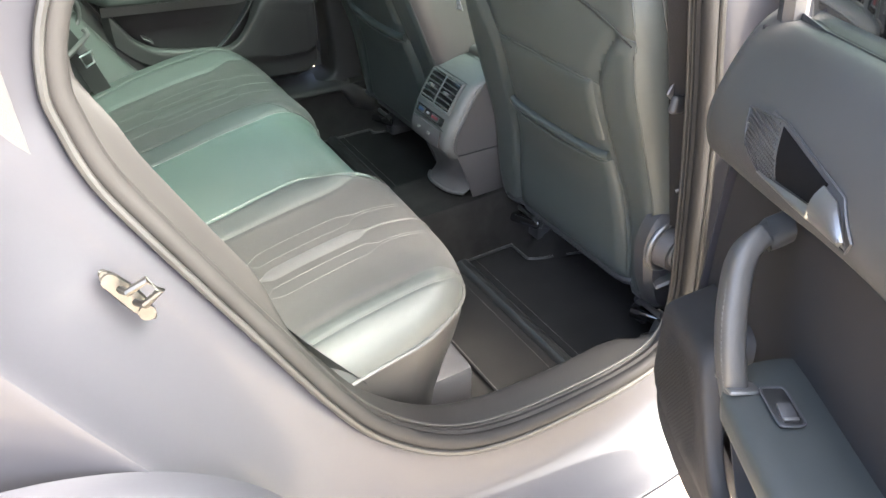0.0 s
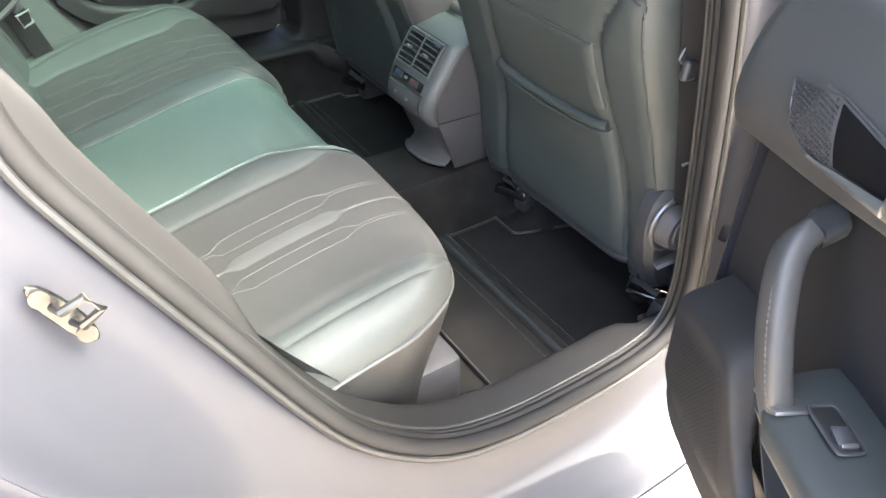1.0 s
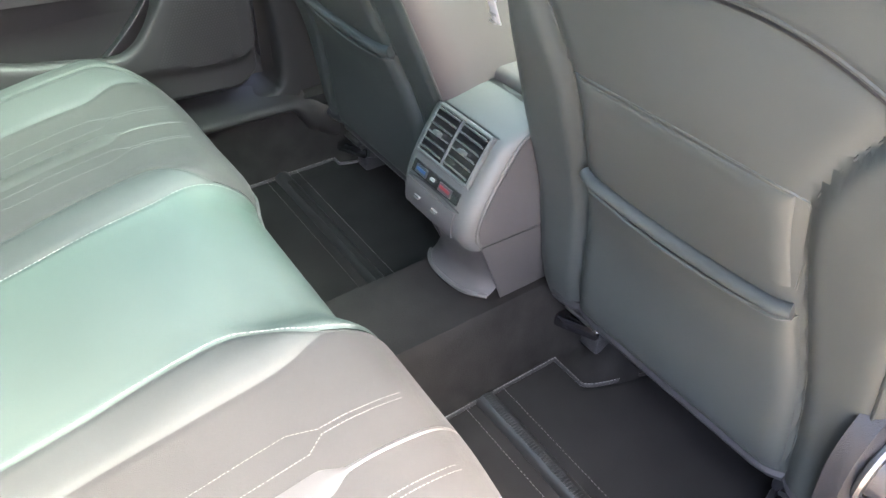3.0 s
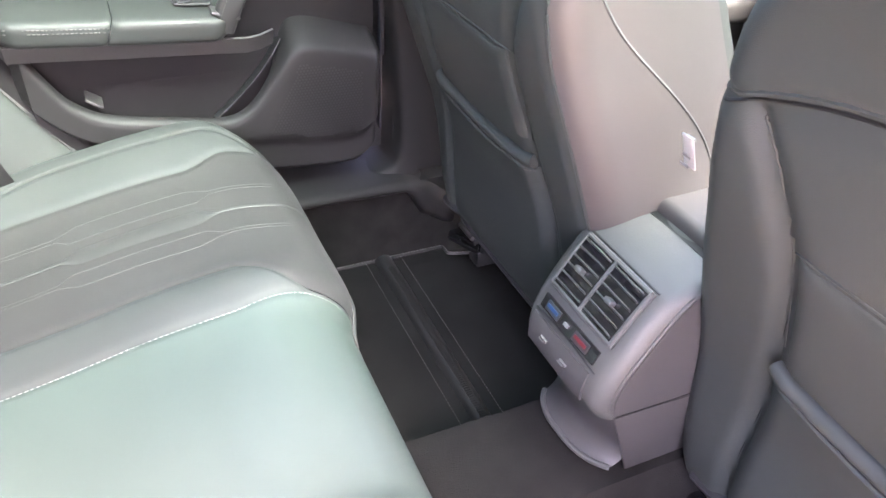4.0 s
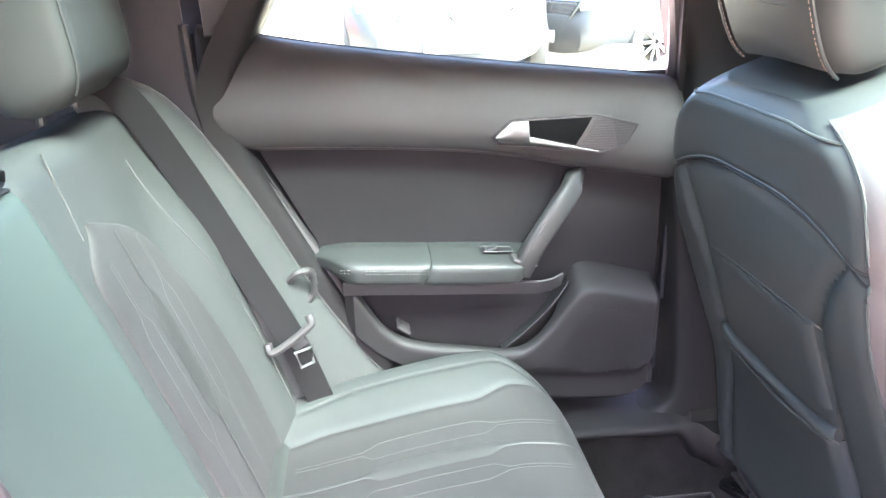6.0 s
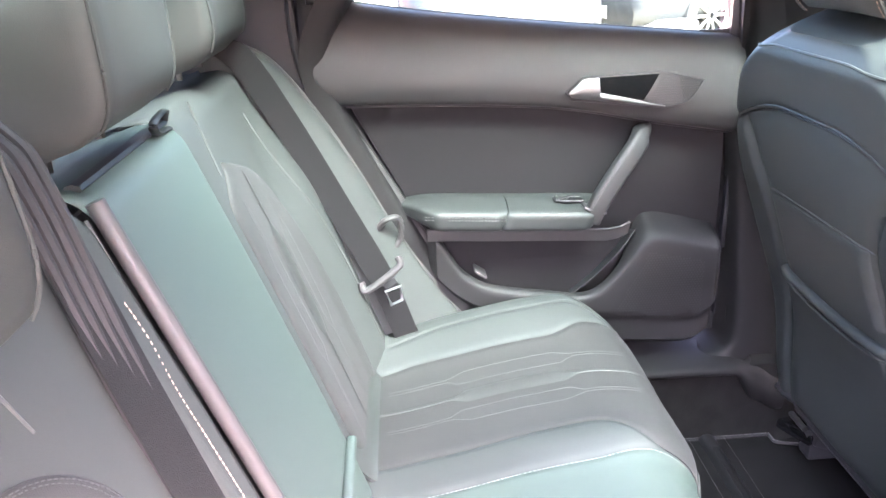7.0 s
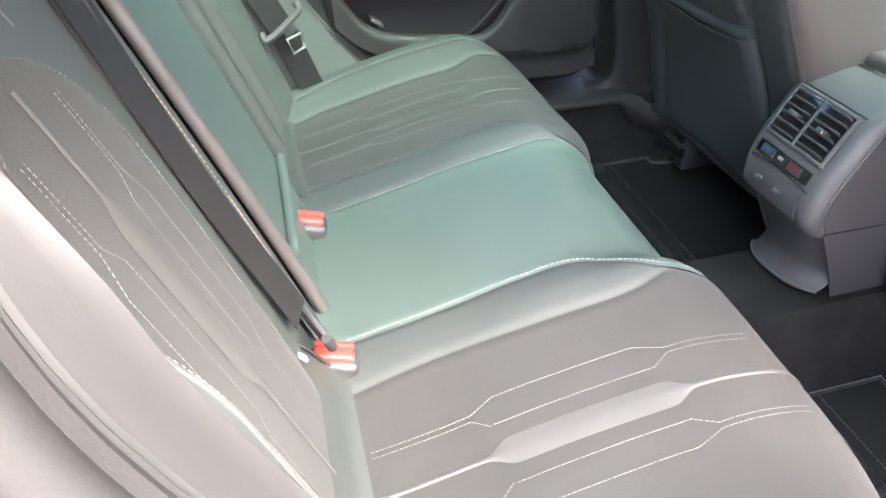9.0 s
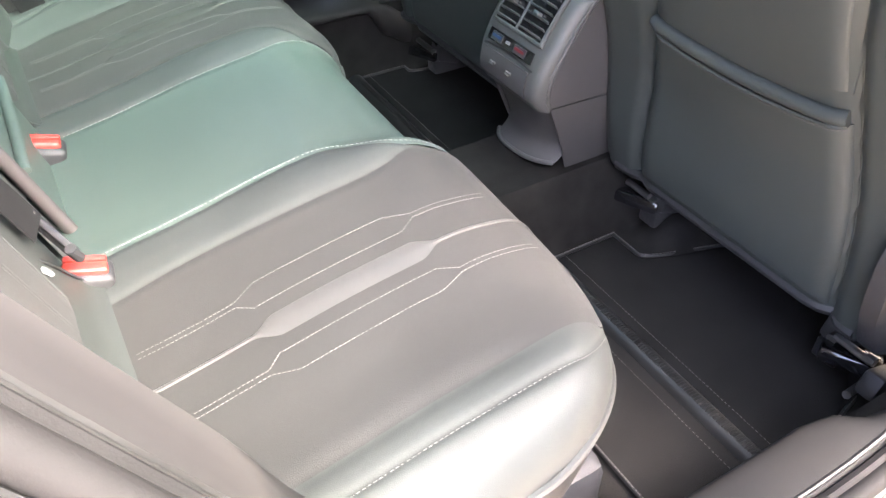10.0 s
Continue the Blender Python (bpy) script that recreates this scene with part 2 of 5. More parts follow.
def prism(poly, place, depth, r=0.0):
    return add_prism(bmesh.new(), poly, place, depth, r)


def add_dashes(bm, pts, normal, length=0.0034, gap=0.0014, w=0.0009, h=0.0006):
    """A row of thread stitches along pts that lies on a surface; normal(p) is its way up."""
    pts = [Vector(p) for p in pts]
    carry = 0.0
    for a, b in zip(pts, pts[1:]):
        d = b - a
        span = d.length
        if span < 1e-6:
            continue
        d.normalize()
        pos = carry
        while pos < span:
            e = min(pos + length, span + length * 0.5)
            n = Vector(normal)
            s = d.cross(n).normalized() * w / 2
            p, q = a + d * pos, a + d * e
            v = [bm.verts.new(x) for x in (p - s, p + s, q + s, q - s, p + d * length * 0.15 + n * h, q - d * length * 0.15 + n * h)]
            for f in ((0, 1, 4), (1, 2, 5, 4), (2, 3, 5), (3, 0, 4, 5)):
                bm.faces.new([v[k] for k in f])
            pos += length + gap
        carry = pos - span
    return bm


def mirrored(bm):
    for v in bm.verts:
        v.co.y = -v.co.y
    return bm


# ---------- ground ----------
def ground_z(y):
    return -0.01 + 0.27 * smooth(1.2, 4.6, y)


bm = bmesh.new()
add_grid(bm, lambda u, v: (u, v, ground_z(v)), [-400, -40, -6, 0, 6, 40, 400], [-400, -40, -6] + lin(1.2, 4.6, 12) + [6, 40, 400])
tagged(part("ground", bm, CONCRETE), "pale concrete forecourt round the parked car", "ground", kind="structure")

# ---------- car shell ----------
OPENING = [(-0.054, 1.24), (-0.097, 1.165), (-0.112, 1.11), (-0.109, 1.074), (-0.098, 1.024), (-0.073, 0.967), (0.001, 0.822), (0.102, 0.630), (0.172, 0.536), (0.268, 0.463), (0.378, 0.429), (0.52, 0.419),
           (0.65, 0.425), (0.72, 0.455), (0.745, 0.53), (0.735, 0.68), (0.718, 0.84), (0.692, 1.01), (0.63, 1.30), (0.54, 1.42), (0.32, 1.45), (0.11, 1.425), (0.005, 1.337)]


def lean_in(x, z):
    """How far the opening's edge stands in from the sill, by the body's lean."""
    return (0.125 - 0.085 * smooth(0.25, 0.6, x)) * (min(z, 1.3) - 0.42 if z > 0.42 else 0.0)


def loop_points(n):
    """The door opening's edge as n places with the way out of the opening, in x and z."""
    closed = OPENING + OPENING[:3]
    closed = [OPENING[-1]] + closed
    pts = [p for p in spline([(x, 0, z) for x, z in closed], (len(closed) - 1) * 12)][12:-24]
    pts = pts[:len(OPENING) * 12]
    step = len(pts) / n
    pts = [pts[int(i * step)] for i in range(n)]
    out = []
    for i, p in enumerate(pts):
        d = pts[(i + 1) % n] - pts[i - 1]
        d.normalize()
        out.append((p.x, p.z, d.z * -1, d.x))
    cx, cz = sum(o[0] for o in out) / n, sum(o[1] for o in out) / n
    fixed = []
    for x, z, nx, nz in out:
        s = 1 if nx * (x - cx) + nz * (z - cz) > 0 else -1
        fixed.append((x, z, nx * s, nz * s))
    return fixed


LOOP = loop_points(120)


def ring_sheet(profile, side, thick=0.0, tuck=False, shelf=0.0):
    """A frame round the door opening: profile is (distance out, y) pairs."""
    prof = spline([(d, y, 0) for d, y in profile], (len(profile) - 1) * 4)

    def fn(i, j):
        x, z, nx, nz = LOOP[i % len(LOOP)]
        d, y = prof[j].x, prof[j].y
        if tuck and nz < -0.3 and d > 0.15:
            k = smooth(-0.3, -0.75, nz)
            over = d - 0.15
            y = y + k * over * 0.9
            d = 0.15 + over * (1 - 0.6 * k)
        if nz > 0.2 and d > 0.12:
            k = smooth(0.2, 0.7, nz)
            y += k * (d - 0.12) * 0.9
            d = 0.12 + (d - 0.12) * (1 - 0.95 * k)
        if side > 0:
            d += 0.05 * smooth(0.95, 1.1, z) * smooth(0.4, 0.6, x)
        if shelf:
            d -= 0.010 * smooth(1.07, 1.16, z) * (1 - smooth(1.26, 1.36, z)) * smooth(0.3, 0.6, -nx) * smooth(2, 6, j)
        bulge = 0.0
        if shelf:
            bulge = smooth(0.3, 0.6, -nx) * smooth(0.70, 0.84, z) * (1 - smooth(1.03, 1.14, z))
            d -= 0.026 * bulge * smooth(1, 6, j) * (1 - smooth(9, 17, j))
            y -= 0.016 * bulge * smooth(2, 8, j)
            y -= 0.019 * smooth(0.45, 0.8, nx) * smooth(2, 8, j)
        if shelf and nz < 0:
            y += (1 - bulge) * shelf * smooth(0.15, 0.5, -nz) * (1 - smooth(0.1, 0.45, nx)) * smooth(3, 10, j)
        y += lean_in(x, z) * (1 if side < 0 else 0)
        return (x + nx * d, side * -y if side > 0 else y, z + nz * d)
    return sheet(fn, list(range(len(LOOP))), list(range(len(prof))), thick, closed=True)


car = thing("car_body", "light grey car body with its rear door opening, pillars and roof", "car body")
part("body_side", ring_sheet([(0.008, -0.715), (0.03, -0.728), (0.07, -0.742), (0.105, -0.768), (0.135, -0.808), (0.15, -0.84), (0.158, -0.852), (0.17, -0.857), (0.3, -0.86), (0.55, -0.862), (0.8, -0.862)], -1, 0.0, True), PAINT, car, "glossy grey painted door jamb and side panel")
part("opening_seal", tube([(x - nx * 0.002, -0.718 + lean_in(x, z), z - nz * 0.002) for x, z, nx, nz in LOOP], 0.012, 10, True, up=(0, 1, 0)), SEAL, car, "rubber door seal")
part("seal_lip", tube([(x + nx * 0.011, -0.728 + lean_in(x, z), z + nz * 0.011) for x, z, nx, nz in LOOP], 0.005, 8, True, up=(0, 1, 0)), RUBBER, car, "black outer seal lip")
part("seal_cover", tube([(x - nx * 0.007, -0.706 + lean_in(x, z), z - nz * 0.007) for x, z, nx, nz in LOOP], 0.0075, 8, True, up=(0, 1, 0)), SEAL, car)
part("trim_lip", tube([(x - nx * 0.0105, -0.691 + lean_in(x, z), z - nz * 0.0105) for x, z, nx, nz in LOOP], 0.0032, 8, True, up=(0, 1, 0)), RUBBER, car, "black trim lip")
part("opening_trim", ring_sheet([(-0.006, -0.698), (-0.011, -0.688), (-0.009, -0.672), (0.004, -0.662), (0.03, -0.657), (0.14, -0.65)], -1, shelf=0.036), TRIM, car, "smooth dark grey sill and pillar trim")
part("opening_trim", ring_sheet([(-0.05, -0.775), (-0.048, -0.72), (-0.045, -0.69), (-0.038, -0.674), (-0.02, -0.668), (0.005, -0.666)], 1), TRIM, car, "smooth dark grey sill and pillar trim")
part("body_side", ring_sheet([(0.0, -0.77), (0.05, -0.78), (0.14, -0.84), (0.22, -0.865), (0.5, -0.88)], 1, 0.0, True), PAINT, car, "glossy grey painted side panel")

# flared rear wheel arch below the shoulder
def arch_fn(i, j):
    a = radians(110 - 125 * i / 40)
    r, y = [(0.378, -0.80), (0.374, -0.824), (0.370, -0.838), (0.364, -0.844), (0.354, -0.843), (0.335, -0.836), (0.30, -0.822), (0.28, -0.812), (0.262, -0.798), (0.252, -0.74)][j]
    return (-0.35 + r * math.cos(a), y, 0.45 + r * math.sin(a))


part("wheel_arch", sheet(arch_fn, list(range(41)), list(range(10))), PAINT, car, "flared painted wheel arch")

# roof, tail and front, which close the cabin
def roof_fn(u, v):
    return (u, v, 1.52 - 0.10 * (abs(v) / 0.72) ** 4 - 0.05 * ((u - 0.3) / 1.3) ** 2)


for a0, a1, b0, b1 in ((-0.9, -0.2, -0.7, 0.7), (1.05, 1.35, -0.7, 0.7), (-0.2, 1.05, -0.7, -0.48), (-0.2, 1.05, 0.48, 0.7)):
    part("roof", sheet(roof_fn, lin(a0, a1, 16), lin(b0, b1, 12), -0.02), PAINT, car)
    part("headliner", sheet(lambda u, v: (roof_fn(u, v)[0], v, roof_fn(u, v)[2] - 0.05), lin(a0 + 0.01, a1 - 0.01, 12), lin(b0 * 0.985, b1 * 0.985, 12), 0.01), HEADLINER, car, "pale grey cloth headliner")
# glass panel out of view, added so that green-tinted skylight reaches the cabin
part("roof_glass", sheet(lambda u, v: (u, v, roof_fn(u, v)[2] + 0.008), lin(-0.21, 1.06, 12), lin(-0.49, 0.49, 12)), ROOF_GLASS, car, "unseen dark tinted glass roof panel, added for skylight")
for s in (-1, 1):
    part("side_panel_rear", box(pose(-0.85, s * 0.76, 0.62), 0.9, 0.06, 0.8, 0.02), PAINT, car)
    part("rear_pillar", sheet(lambda u, v: (u - 0.25 * smooth(0.95, 1.45, v), s * (0.80 - 0.16 * smooth(0.95, 1.5, v)), v), lin(-0.75, -0.22, 4), lin(0.98, 1.47, 10), 0.02), PAINT, car)
    part("front_pillar", tube(spline([(1.75, s * 0.72, 0.98), (1.45, s * 0.70, 1.28), (1.15, s * 0.68, 1.43)], 10), 0.035), PAINT, car)
    part("sill_panel", box(pose(1.45, s * 0.82, 0.32), 0.9, 0.07, 0.16, 0.03), PAINT, car)
part("tail_panel", box(pose(-1.25, 0, 0.65), 0.06, 1.64, 0.75, 0.03), PAINT, car)
part("parcel_shelf", box(pose(-0.72, 0, 0.98), 0.95, 1.5, 0.03, 0.01), PLASTIC_D, car, "dark parcel shelf")
part("rear_window", sheet(lambda u, v: (-1.22 + 0.42 * v, u * (0.66 - 0.08 * v), 1.02 + 0.42 * v), lin(-1, 1, 8), lin(0, 1, 6)), GLASS, car, "tinted rear window")
part("windscreen", sheet(lambda u, v: (1.85 - 0.6 * v, u * (0.70 - 0.1 * v), 1.0 + 0.44 * v), lin(-1, 1, 8), lin(0, 1, 6)), CLEAR, car, "pale tinted windscreen")
part("dashboard", box(pose(1.75, 0, 0.68), 0.5, 1.44, 0.6, 0.08, 3), PLASTIC_D, car, "dark dashboard")
part("side_window", sheet(lambda u, v: (u, -0.77 + 0.12 * v, 1.05 + 0.38 * v), lin(0.85, 1.6, 4), lin(0, 1, 4)), CLEAR, car)
part("front_door_panel", box(pose(1.30, -0.76, 0.72), 0.96, 0.12, 0.62, 0.03), PLASTIC_D, car)


# ---------- cabin floor ----------
def floor_z(x, y):
    a = abs(y)
    z = 0.283 + 0.14 * (1 - smooth(0.08, 0.125, a))
    for s in (-1, 1):
        for px, py in ((0.905, 0.185), (0.93, 0.60)):
            z = max(z, 0.283 + 0.055 * math.exp(-(((x - px) / 0.068) ** 2 + ((y - s * py) / 0.046) ** 2) ** 2))
    z += 0.12 * smooth(0.612, 0.64, a) if y < 0 else 0.172 * smooth(0.632, 0.652, a)
    return z + 0.0016 * noise.noise((x * 30, y * 30, 0))


floor_ob = part("floor", sheet(lambda u, v: (u, v, floor_z(u, v)), lin(0.2, 1.6, 120), lin(-0.68, 0.70, 170)), CARPET)
tagged(floor_ob, "black carpeted cabin floor with a raised centre tunnel", "floor", kind="structure")
part("underbody", box(pose(0.2, 0, 0.2), 3.0, 1.4, 0.06, 0.02), PLASTIC_D, car)


# ---------- floor mats ----------
def floor_mat(name, s):
    root = thing(name, "black carpet floor mat with stitched border and rubbed ridge bar", "floor mat", "floor mats")
    inner, outer = 0.13, 0.635

    def edge_front(a):
        """How far forward the mat goes at a from the centre line, round the seat mounts."""
        f = 0.98
        f -= 0.18 * (1 - smooth(0.195, 0.275, a))
        f -= 0.195 * smooth(0.556, 0.612, a)
        return f

    def fn(u, v):
        a = inner + (outer - inner) * v
        x = 0.485 + (edge_front(a) - 0.485) * u
        lift = 0.004 * min(1, 12 * min(u, 1 - u, v, 1 - v))
        return (x, s * a, 0.288 + lift)
    part("carpet_sheet", sheet(fn, lin(0, 1, 40), lin(0, 1, 130)), MAT, root)
    bar = [(0.632, 0), (0.635, 0.009), (0.641, 0.014), (0.650, 0.0155), (0.658, 0.013), (0.664, 0.009), (0.668, 0)]
    part("ridge_bar", sheet(lambda i, v: (bar[i][0], s * (inner + 0.004 + (outer - inner - 0.008) * v), 0.291 + bar[i][1]), list(range(len(bar))), lin(0, 1, 20)), RUBBER, root, "ribbed rubber ridge bar")
    ribs = bmesh.new()
    for k in range(90):
        y = inner + 0.01 + k * 0.005
        add_box(ribs, pose(0.649, s * y, 0.3062), 0.012, 0.002, 0.0022)
    part("ribbing", ribs, RUBBER, root)
    edge = [fn(1, v) for v in lin(0, 1, 130)] + [fn(u, 1) for u in lin(1, 0, 30)] + [fn(0, v) for v in lin(1, 0, 40)] + [fn(u, 0) for u in lin(0, 1, 30)]
    part("border", tube([(x, y, 0.291) for x, y, z in edge], 0.0034, 6), RUBBER, root, "dark bound edge")
    st = bmesh.new()
    add_dashes(st, [(x, y, z + 0.0068) for x, y, z in edge], (0, 0, 1), 0.005, 0.0014, 0.0015, 0.0008)
    for x in (0.613, 0.688):
        add_dashes(st, [(x, s * (inner + (outer - inner) * k / 20), 0.2926) for k in range(21)], (0, 0, 1), 0.004, 0.003)
    part("stitching", st, MAT_THREAD, root, "pale stitching")


floor_mat("floor_mat", -1)
floor_mat("floor_mat", 1)

# ---------- rear seat cushion ----------
C = 0.02          # the bench's middle
HALF = 0.645
REAR_X = -0.06
profile_z = curve1([(-0.08, 0.578), (0.0, 0.586), (0.06, 0.597), (0.107, 0.607), (0.2, 0.626), (0.3, 0.640), (0.345, 0.643), (0.41, 0.632), (0.44, 0.620), (0.48, 0.594)])


def front_x(y):
    a = abs(y - C)
    f = 0.446 - 0.014 * (1 - smooth(0.12, 0.22, a))
    f += (0.008 if y < C else 0.006) * smooth(0.14, 0.21, a) * (1 - smooth(0.36, 0.52, a))
    if y < C:
        f -= 0.018 * smooth(0.34, 0.56, a)
    if a > 0.44:
        f -= 0.19 * (1 - math.sqrt(max(0, 1 - ((a - 0.44) / 0.206) ** 2)))
    return f


def cushion_z(x, y):
    a = abs(y - C)
    z = profile_z(x)
    z += 0.024 * (smooth(0.44, 0.57, a) if y > C else smooth(0.45, 0.6, a)) * (1 - 0.6 * smooth(0.3, 0.46, x))
    z += (0.002 + 0.010 * smooth(0.1, 0.28, x)) * math.exp(-((a - 0.19) / 0.045) ** 2) * (1 - smooth(0.36, 0.42, x))
    k = smooth(C - 0.12, C + 0.12, y)
    z -= (0.026 * smooth(0.25, 0.37, x) * (1 - k) + 0.024 * smooth(0.30, 0.43, x) * k) * (1 - smooth(0.12, 0.2, a))
    z -= 0.007 * math.exp(-((a - 0.35) / 0.09) ** 2)
    if y < C:
        z -= 0.0045 * math.exp(-((a - 0.55) / 0.012) ** 2) * (1 - smooth(0.26, 0.36, x))
    dx, dy, k = max(0.0, front_x(y) - x), max(0.0, HALF - a), 0.012
    d = max(0.0, -k * math.log(math.exp(-dx / k) + math.exp(-dy / k) + 1e-12))
    r = 0.058
    if d < r:
        z -= r * (1 - math.sqrt(max(0, 1 - (1 - d / r) ** 2)))
    return z


wedge = curve1([(-0.06, 0.234), (0.0, 0.226), (0.06, 0.220), (0.12, 0.219), (0.2, 0.225), (0.28, 0.227), (0.325, 0.222), (0.35, 0.213), (0.375, 0.2055), (0.5, 0.2055)])


def seam_lines(s):
    """The seams of one half, from the outer edge to the centre, as y of x."""
    flare = 0.054 if s < 0 else 0.012
    if s < 0:
        outer = lambda x: 0.573 + 0.014 * smooth(-0.04, 0.12, x) - 0.075 * smooth(0.32, 0.46, x)
        crease = lambda x: min(0.55, outer(x) - 0.004)
        inner = wedge
    else:
        outer = lambda x: 0.535 + 0.03 * smooth(-0.04, 0.12, x) - 0.06 * smooth(0.31, 0.43, x) ** 1.5
        crease = lambda x: min(0.474 + 0.01 * smooth(-0.02, 0.05, x) + 0.025 * smooth(0.28, 0.36, x), outer(x) - 0.004)
        inner = lambda x: 0.1515 + 0.074 * (1 - smooth(0.30, 0.39, x)) + 0.012 * smooth(0.29, 0.38, x)
    return [lambda x: C + s * HALF, lambda x: C + s * outer(x), lambda x: C + s * crease(x), lambda x: C + s * inner(x),
            lambda x: C + s * (0.147 + flare * smooth(0.285, 0.37, x))]


def cushion_patch(left, right, groove_left=True, groove_right=True, n=30):
    def fn(u, v):
        x = REAR_X + 0.5 * u
        for _ in range(4):
            y = left(x) + (right(x) - left(x)) * v
            x = REAR_X + (front_x(y) - REAR_X) * u
        z = cushion_z(x, y)
        w = abs(right(x) - left(x))
        g = 0.0
        if groove_left:
            g += math.exp(-(v * w / 0.006) ** 2)
        if groove_right:
            g += math.exp(-((1 - v) * w / 0.006) ** 2)
        wrinkle = 0.0012 * noise.noise((x * 14, y * 9, 3.0))
        return (x, y, z - 0.0026 * g + wrinkle)
    return sheet(fn, [0.5 * (a + b) for a, b in zip(lin(0, 1, 70), dense(0, 1, 70, False))], dense(0, 1, n))


bench = thing("rear_bench", "grey leather rear bench seat with cloth inserts and pale stitching", "car seat")
for s in (-1, 1):
    sl = seam_lines(s)
    part("bolster", cushion_patch(sl[0], sl[1], False, True), LEATHER, bench, "smooth grey leather outer bolster")
    part("insert_border", cushion_patch(sl[1], sl[2], True, s > 0, n=16), LEATHER, bench)
    part("insert", cushion_patch(sl[2], sl[3], s > 0), SUEDE, bench, "dark grey cloth seat insert")
    part("inner_bolster", cushion_patch(sl[3], sl[4], n=16), LEATHER, bench)
part("centre_panel", cushion_patch(seam_lines(-1)[4], seam_lines(1)[4], n=40), LEATHER_C, bench, "green-grey smooth leather middle seat")


def outline(n):
    """The edge of the cushion, from its right rear end round the front to its left."""
    pts = [(REAR_X + (front_x(C - HALF) - REAR_X) * k / 12, C - HALF) for k in range(12)]
    ys = dense(C - HALF, C + HALF, n)
    pts += [(front_x(y), y) for y in ys]
    pts += [(front_x(C + HALF) + (REAR_X - front_x(C + HALF)) * k / 12, C + HALF) for k in range(1, 13)]
    return pts


EDGE = outline(90)
part("piping", tube([(x, y, cushion_z(x, y) - 0.001) for x, y in EDGE], 0.004, 6), PIPING, bench, "dark piping")


def skirt_fn(i, v):
    x, y = EDGE[i]
    z = cushion_z(x, y)
    k = smooth(0, 1, v)
    return (x - 0.035 * k * smooth(0.1, 0.4, x), y - (y - C) * 0.045 * k, z + (0.385 - z) * v)


part("skirt", sheet(skirt_fn, list(range(len(EDGE))), lin(0, 1, 6)), SKIRT, bench, "black lower edge")
part("base", box(pose(0.18, C, 0.36), 0.46, 1.16, 0.14, 0.02), PLASTIC_D, bench)


def on_cushion(path, lift=0.0008):
    return [(x, y, cushion_z(x, y) + lift + 0.0012 * noise.noise((x * 14, y * 9, 3.0))) for x, y in path]


def fine(path, n=60):
    """A line of straight pieces, cut finely."""
    out = []
    for (ax, ay), (bx, by) in zip(path, path[1:]):
        k = max(1, int(math.hypot(bx - ax, by - ay) / 0.006))
        out += [(ax + (bx - ax) * i / k, ay + (by - ay) * i / k) for i in range(k)]
    return out + [path[-1]]


def seat_motif(s):
    """The inlaid band and thread lines of one seat, about its middle."""
    m = C + s * 0.366
    w = lambda x: 0.0028 + 0.0135 * (smooth(0.103, 0.132, x) - smooth(0.285, 0.315, x))
    xs = lin(-0.02, 0.438, 80)
    # same band on both seats; the far one's shade is put in its colour
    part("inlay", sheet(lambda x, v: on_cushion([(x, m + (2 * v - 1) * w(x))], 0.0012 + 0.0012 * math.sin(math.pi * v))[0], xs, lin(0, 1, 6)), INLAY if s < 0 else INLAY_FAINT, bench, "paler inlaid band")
    st = bmesh.new()
    for side in (-1, 1):
        e1, e2, m1, m2 = 0.049, 0.056, 0.036, 0.068
        a = [(0.0, m + side * e2), (0.103, m + side * e2), (0.128, m + side * m2), (0.280, m + side * m2), (0.310, m + side * e2), (0.402, m + side * e2)]
        b = [(0.0, m + side * e1), (0.103, m + side * e1), (0.118, m + side * m1), (0.290, m + side * m1), (0.310, m + side * e1), (0.402, m + side * e1)]
        for line in (a, b):
            add_dashes(st, on_cushion(fine(line)), (0, 0, 1))
    sl = seam_lines(s)
    add_dashes(st, on_cushion([(x, sl[1](x) + s * 0.003) for x in lin(0.0, 0.455, 60) if x < front_x(sl[1](x)) - 0.004], 0.0), (0, 0, 1), 0.0034, 0.0016, 0.001)
    big = bmesh.new()
    add_dashes(big, on_cushion([(x, sl[4](x) - s * 0.004) for x in lin(0.0, 0.42, 60)], 0.0004), (0, 0, 1), 0.0042, 0.0022, 0.0014)
    part("stitching", big, STITCH_B, bench, "white thread along the middle seat")
    # far cushion's thread darkened in colour for the shade there
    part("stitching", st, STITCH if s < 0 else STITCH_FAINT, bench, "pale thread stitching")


seat_motif(-1)
seat_motif(1)
# band along the rear of each seat where the anchor tags sit
for s in (-1, 1):
    a, b = C + s * 0.20, C + s * 0.50
    bx, bz = (-0.068, 0.652) if s < 0 else (-0.076, 0.644)
    part("rear_band", sheet(lambda u, v: (bx + 0.062 * u, a + (b - a) * v, bz - 0.062 * smooth(0, 1, u) + 0.003 * math.sin(math.pi * v)), lin(0, 1, 10), lin(0, 1, 16), -0.004), BAND, bench, "leather band along the seat's rear")
    part("band_seam", tube([(bx + 0.063 * u, a - s * 0.003 * math.sin(math.pi * u), bz + 0.0015 - 0.062 * smooth(0, 1, u)) for u in lin(0, 1, 12)], 0.0018, 6), RUBBER, bench)


# ---------- rear backrest ----------
def on_back(y, h, o):
    """A place on the backrest: across, up along it, and out of it."""
    return (-0.05 - 0.31 * h + 0.951 * o, y, 0.62 + 0.951 * h + 0.31 * o)


def back_o(y, h):
    a = abs(y - C)
    o = (0.072 if y < C else 0.034) * smooth(0.44, 0.555, a) * (1 - smooth(0.27, 0.5, h))
    o += 0.006 * math.sin(4 * h + 1)
    return o


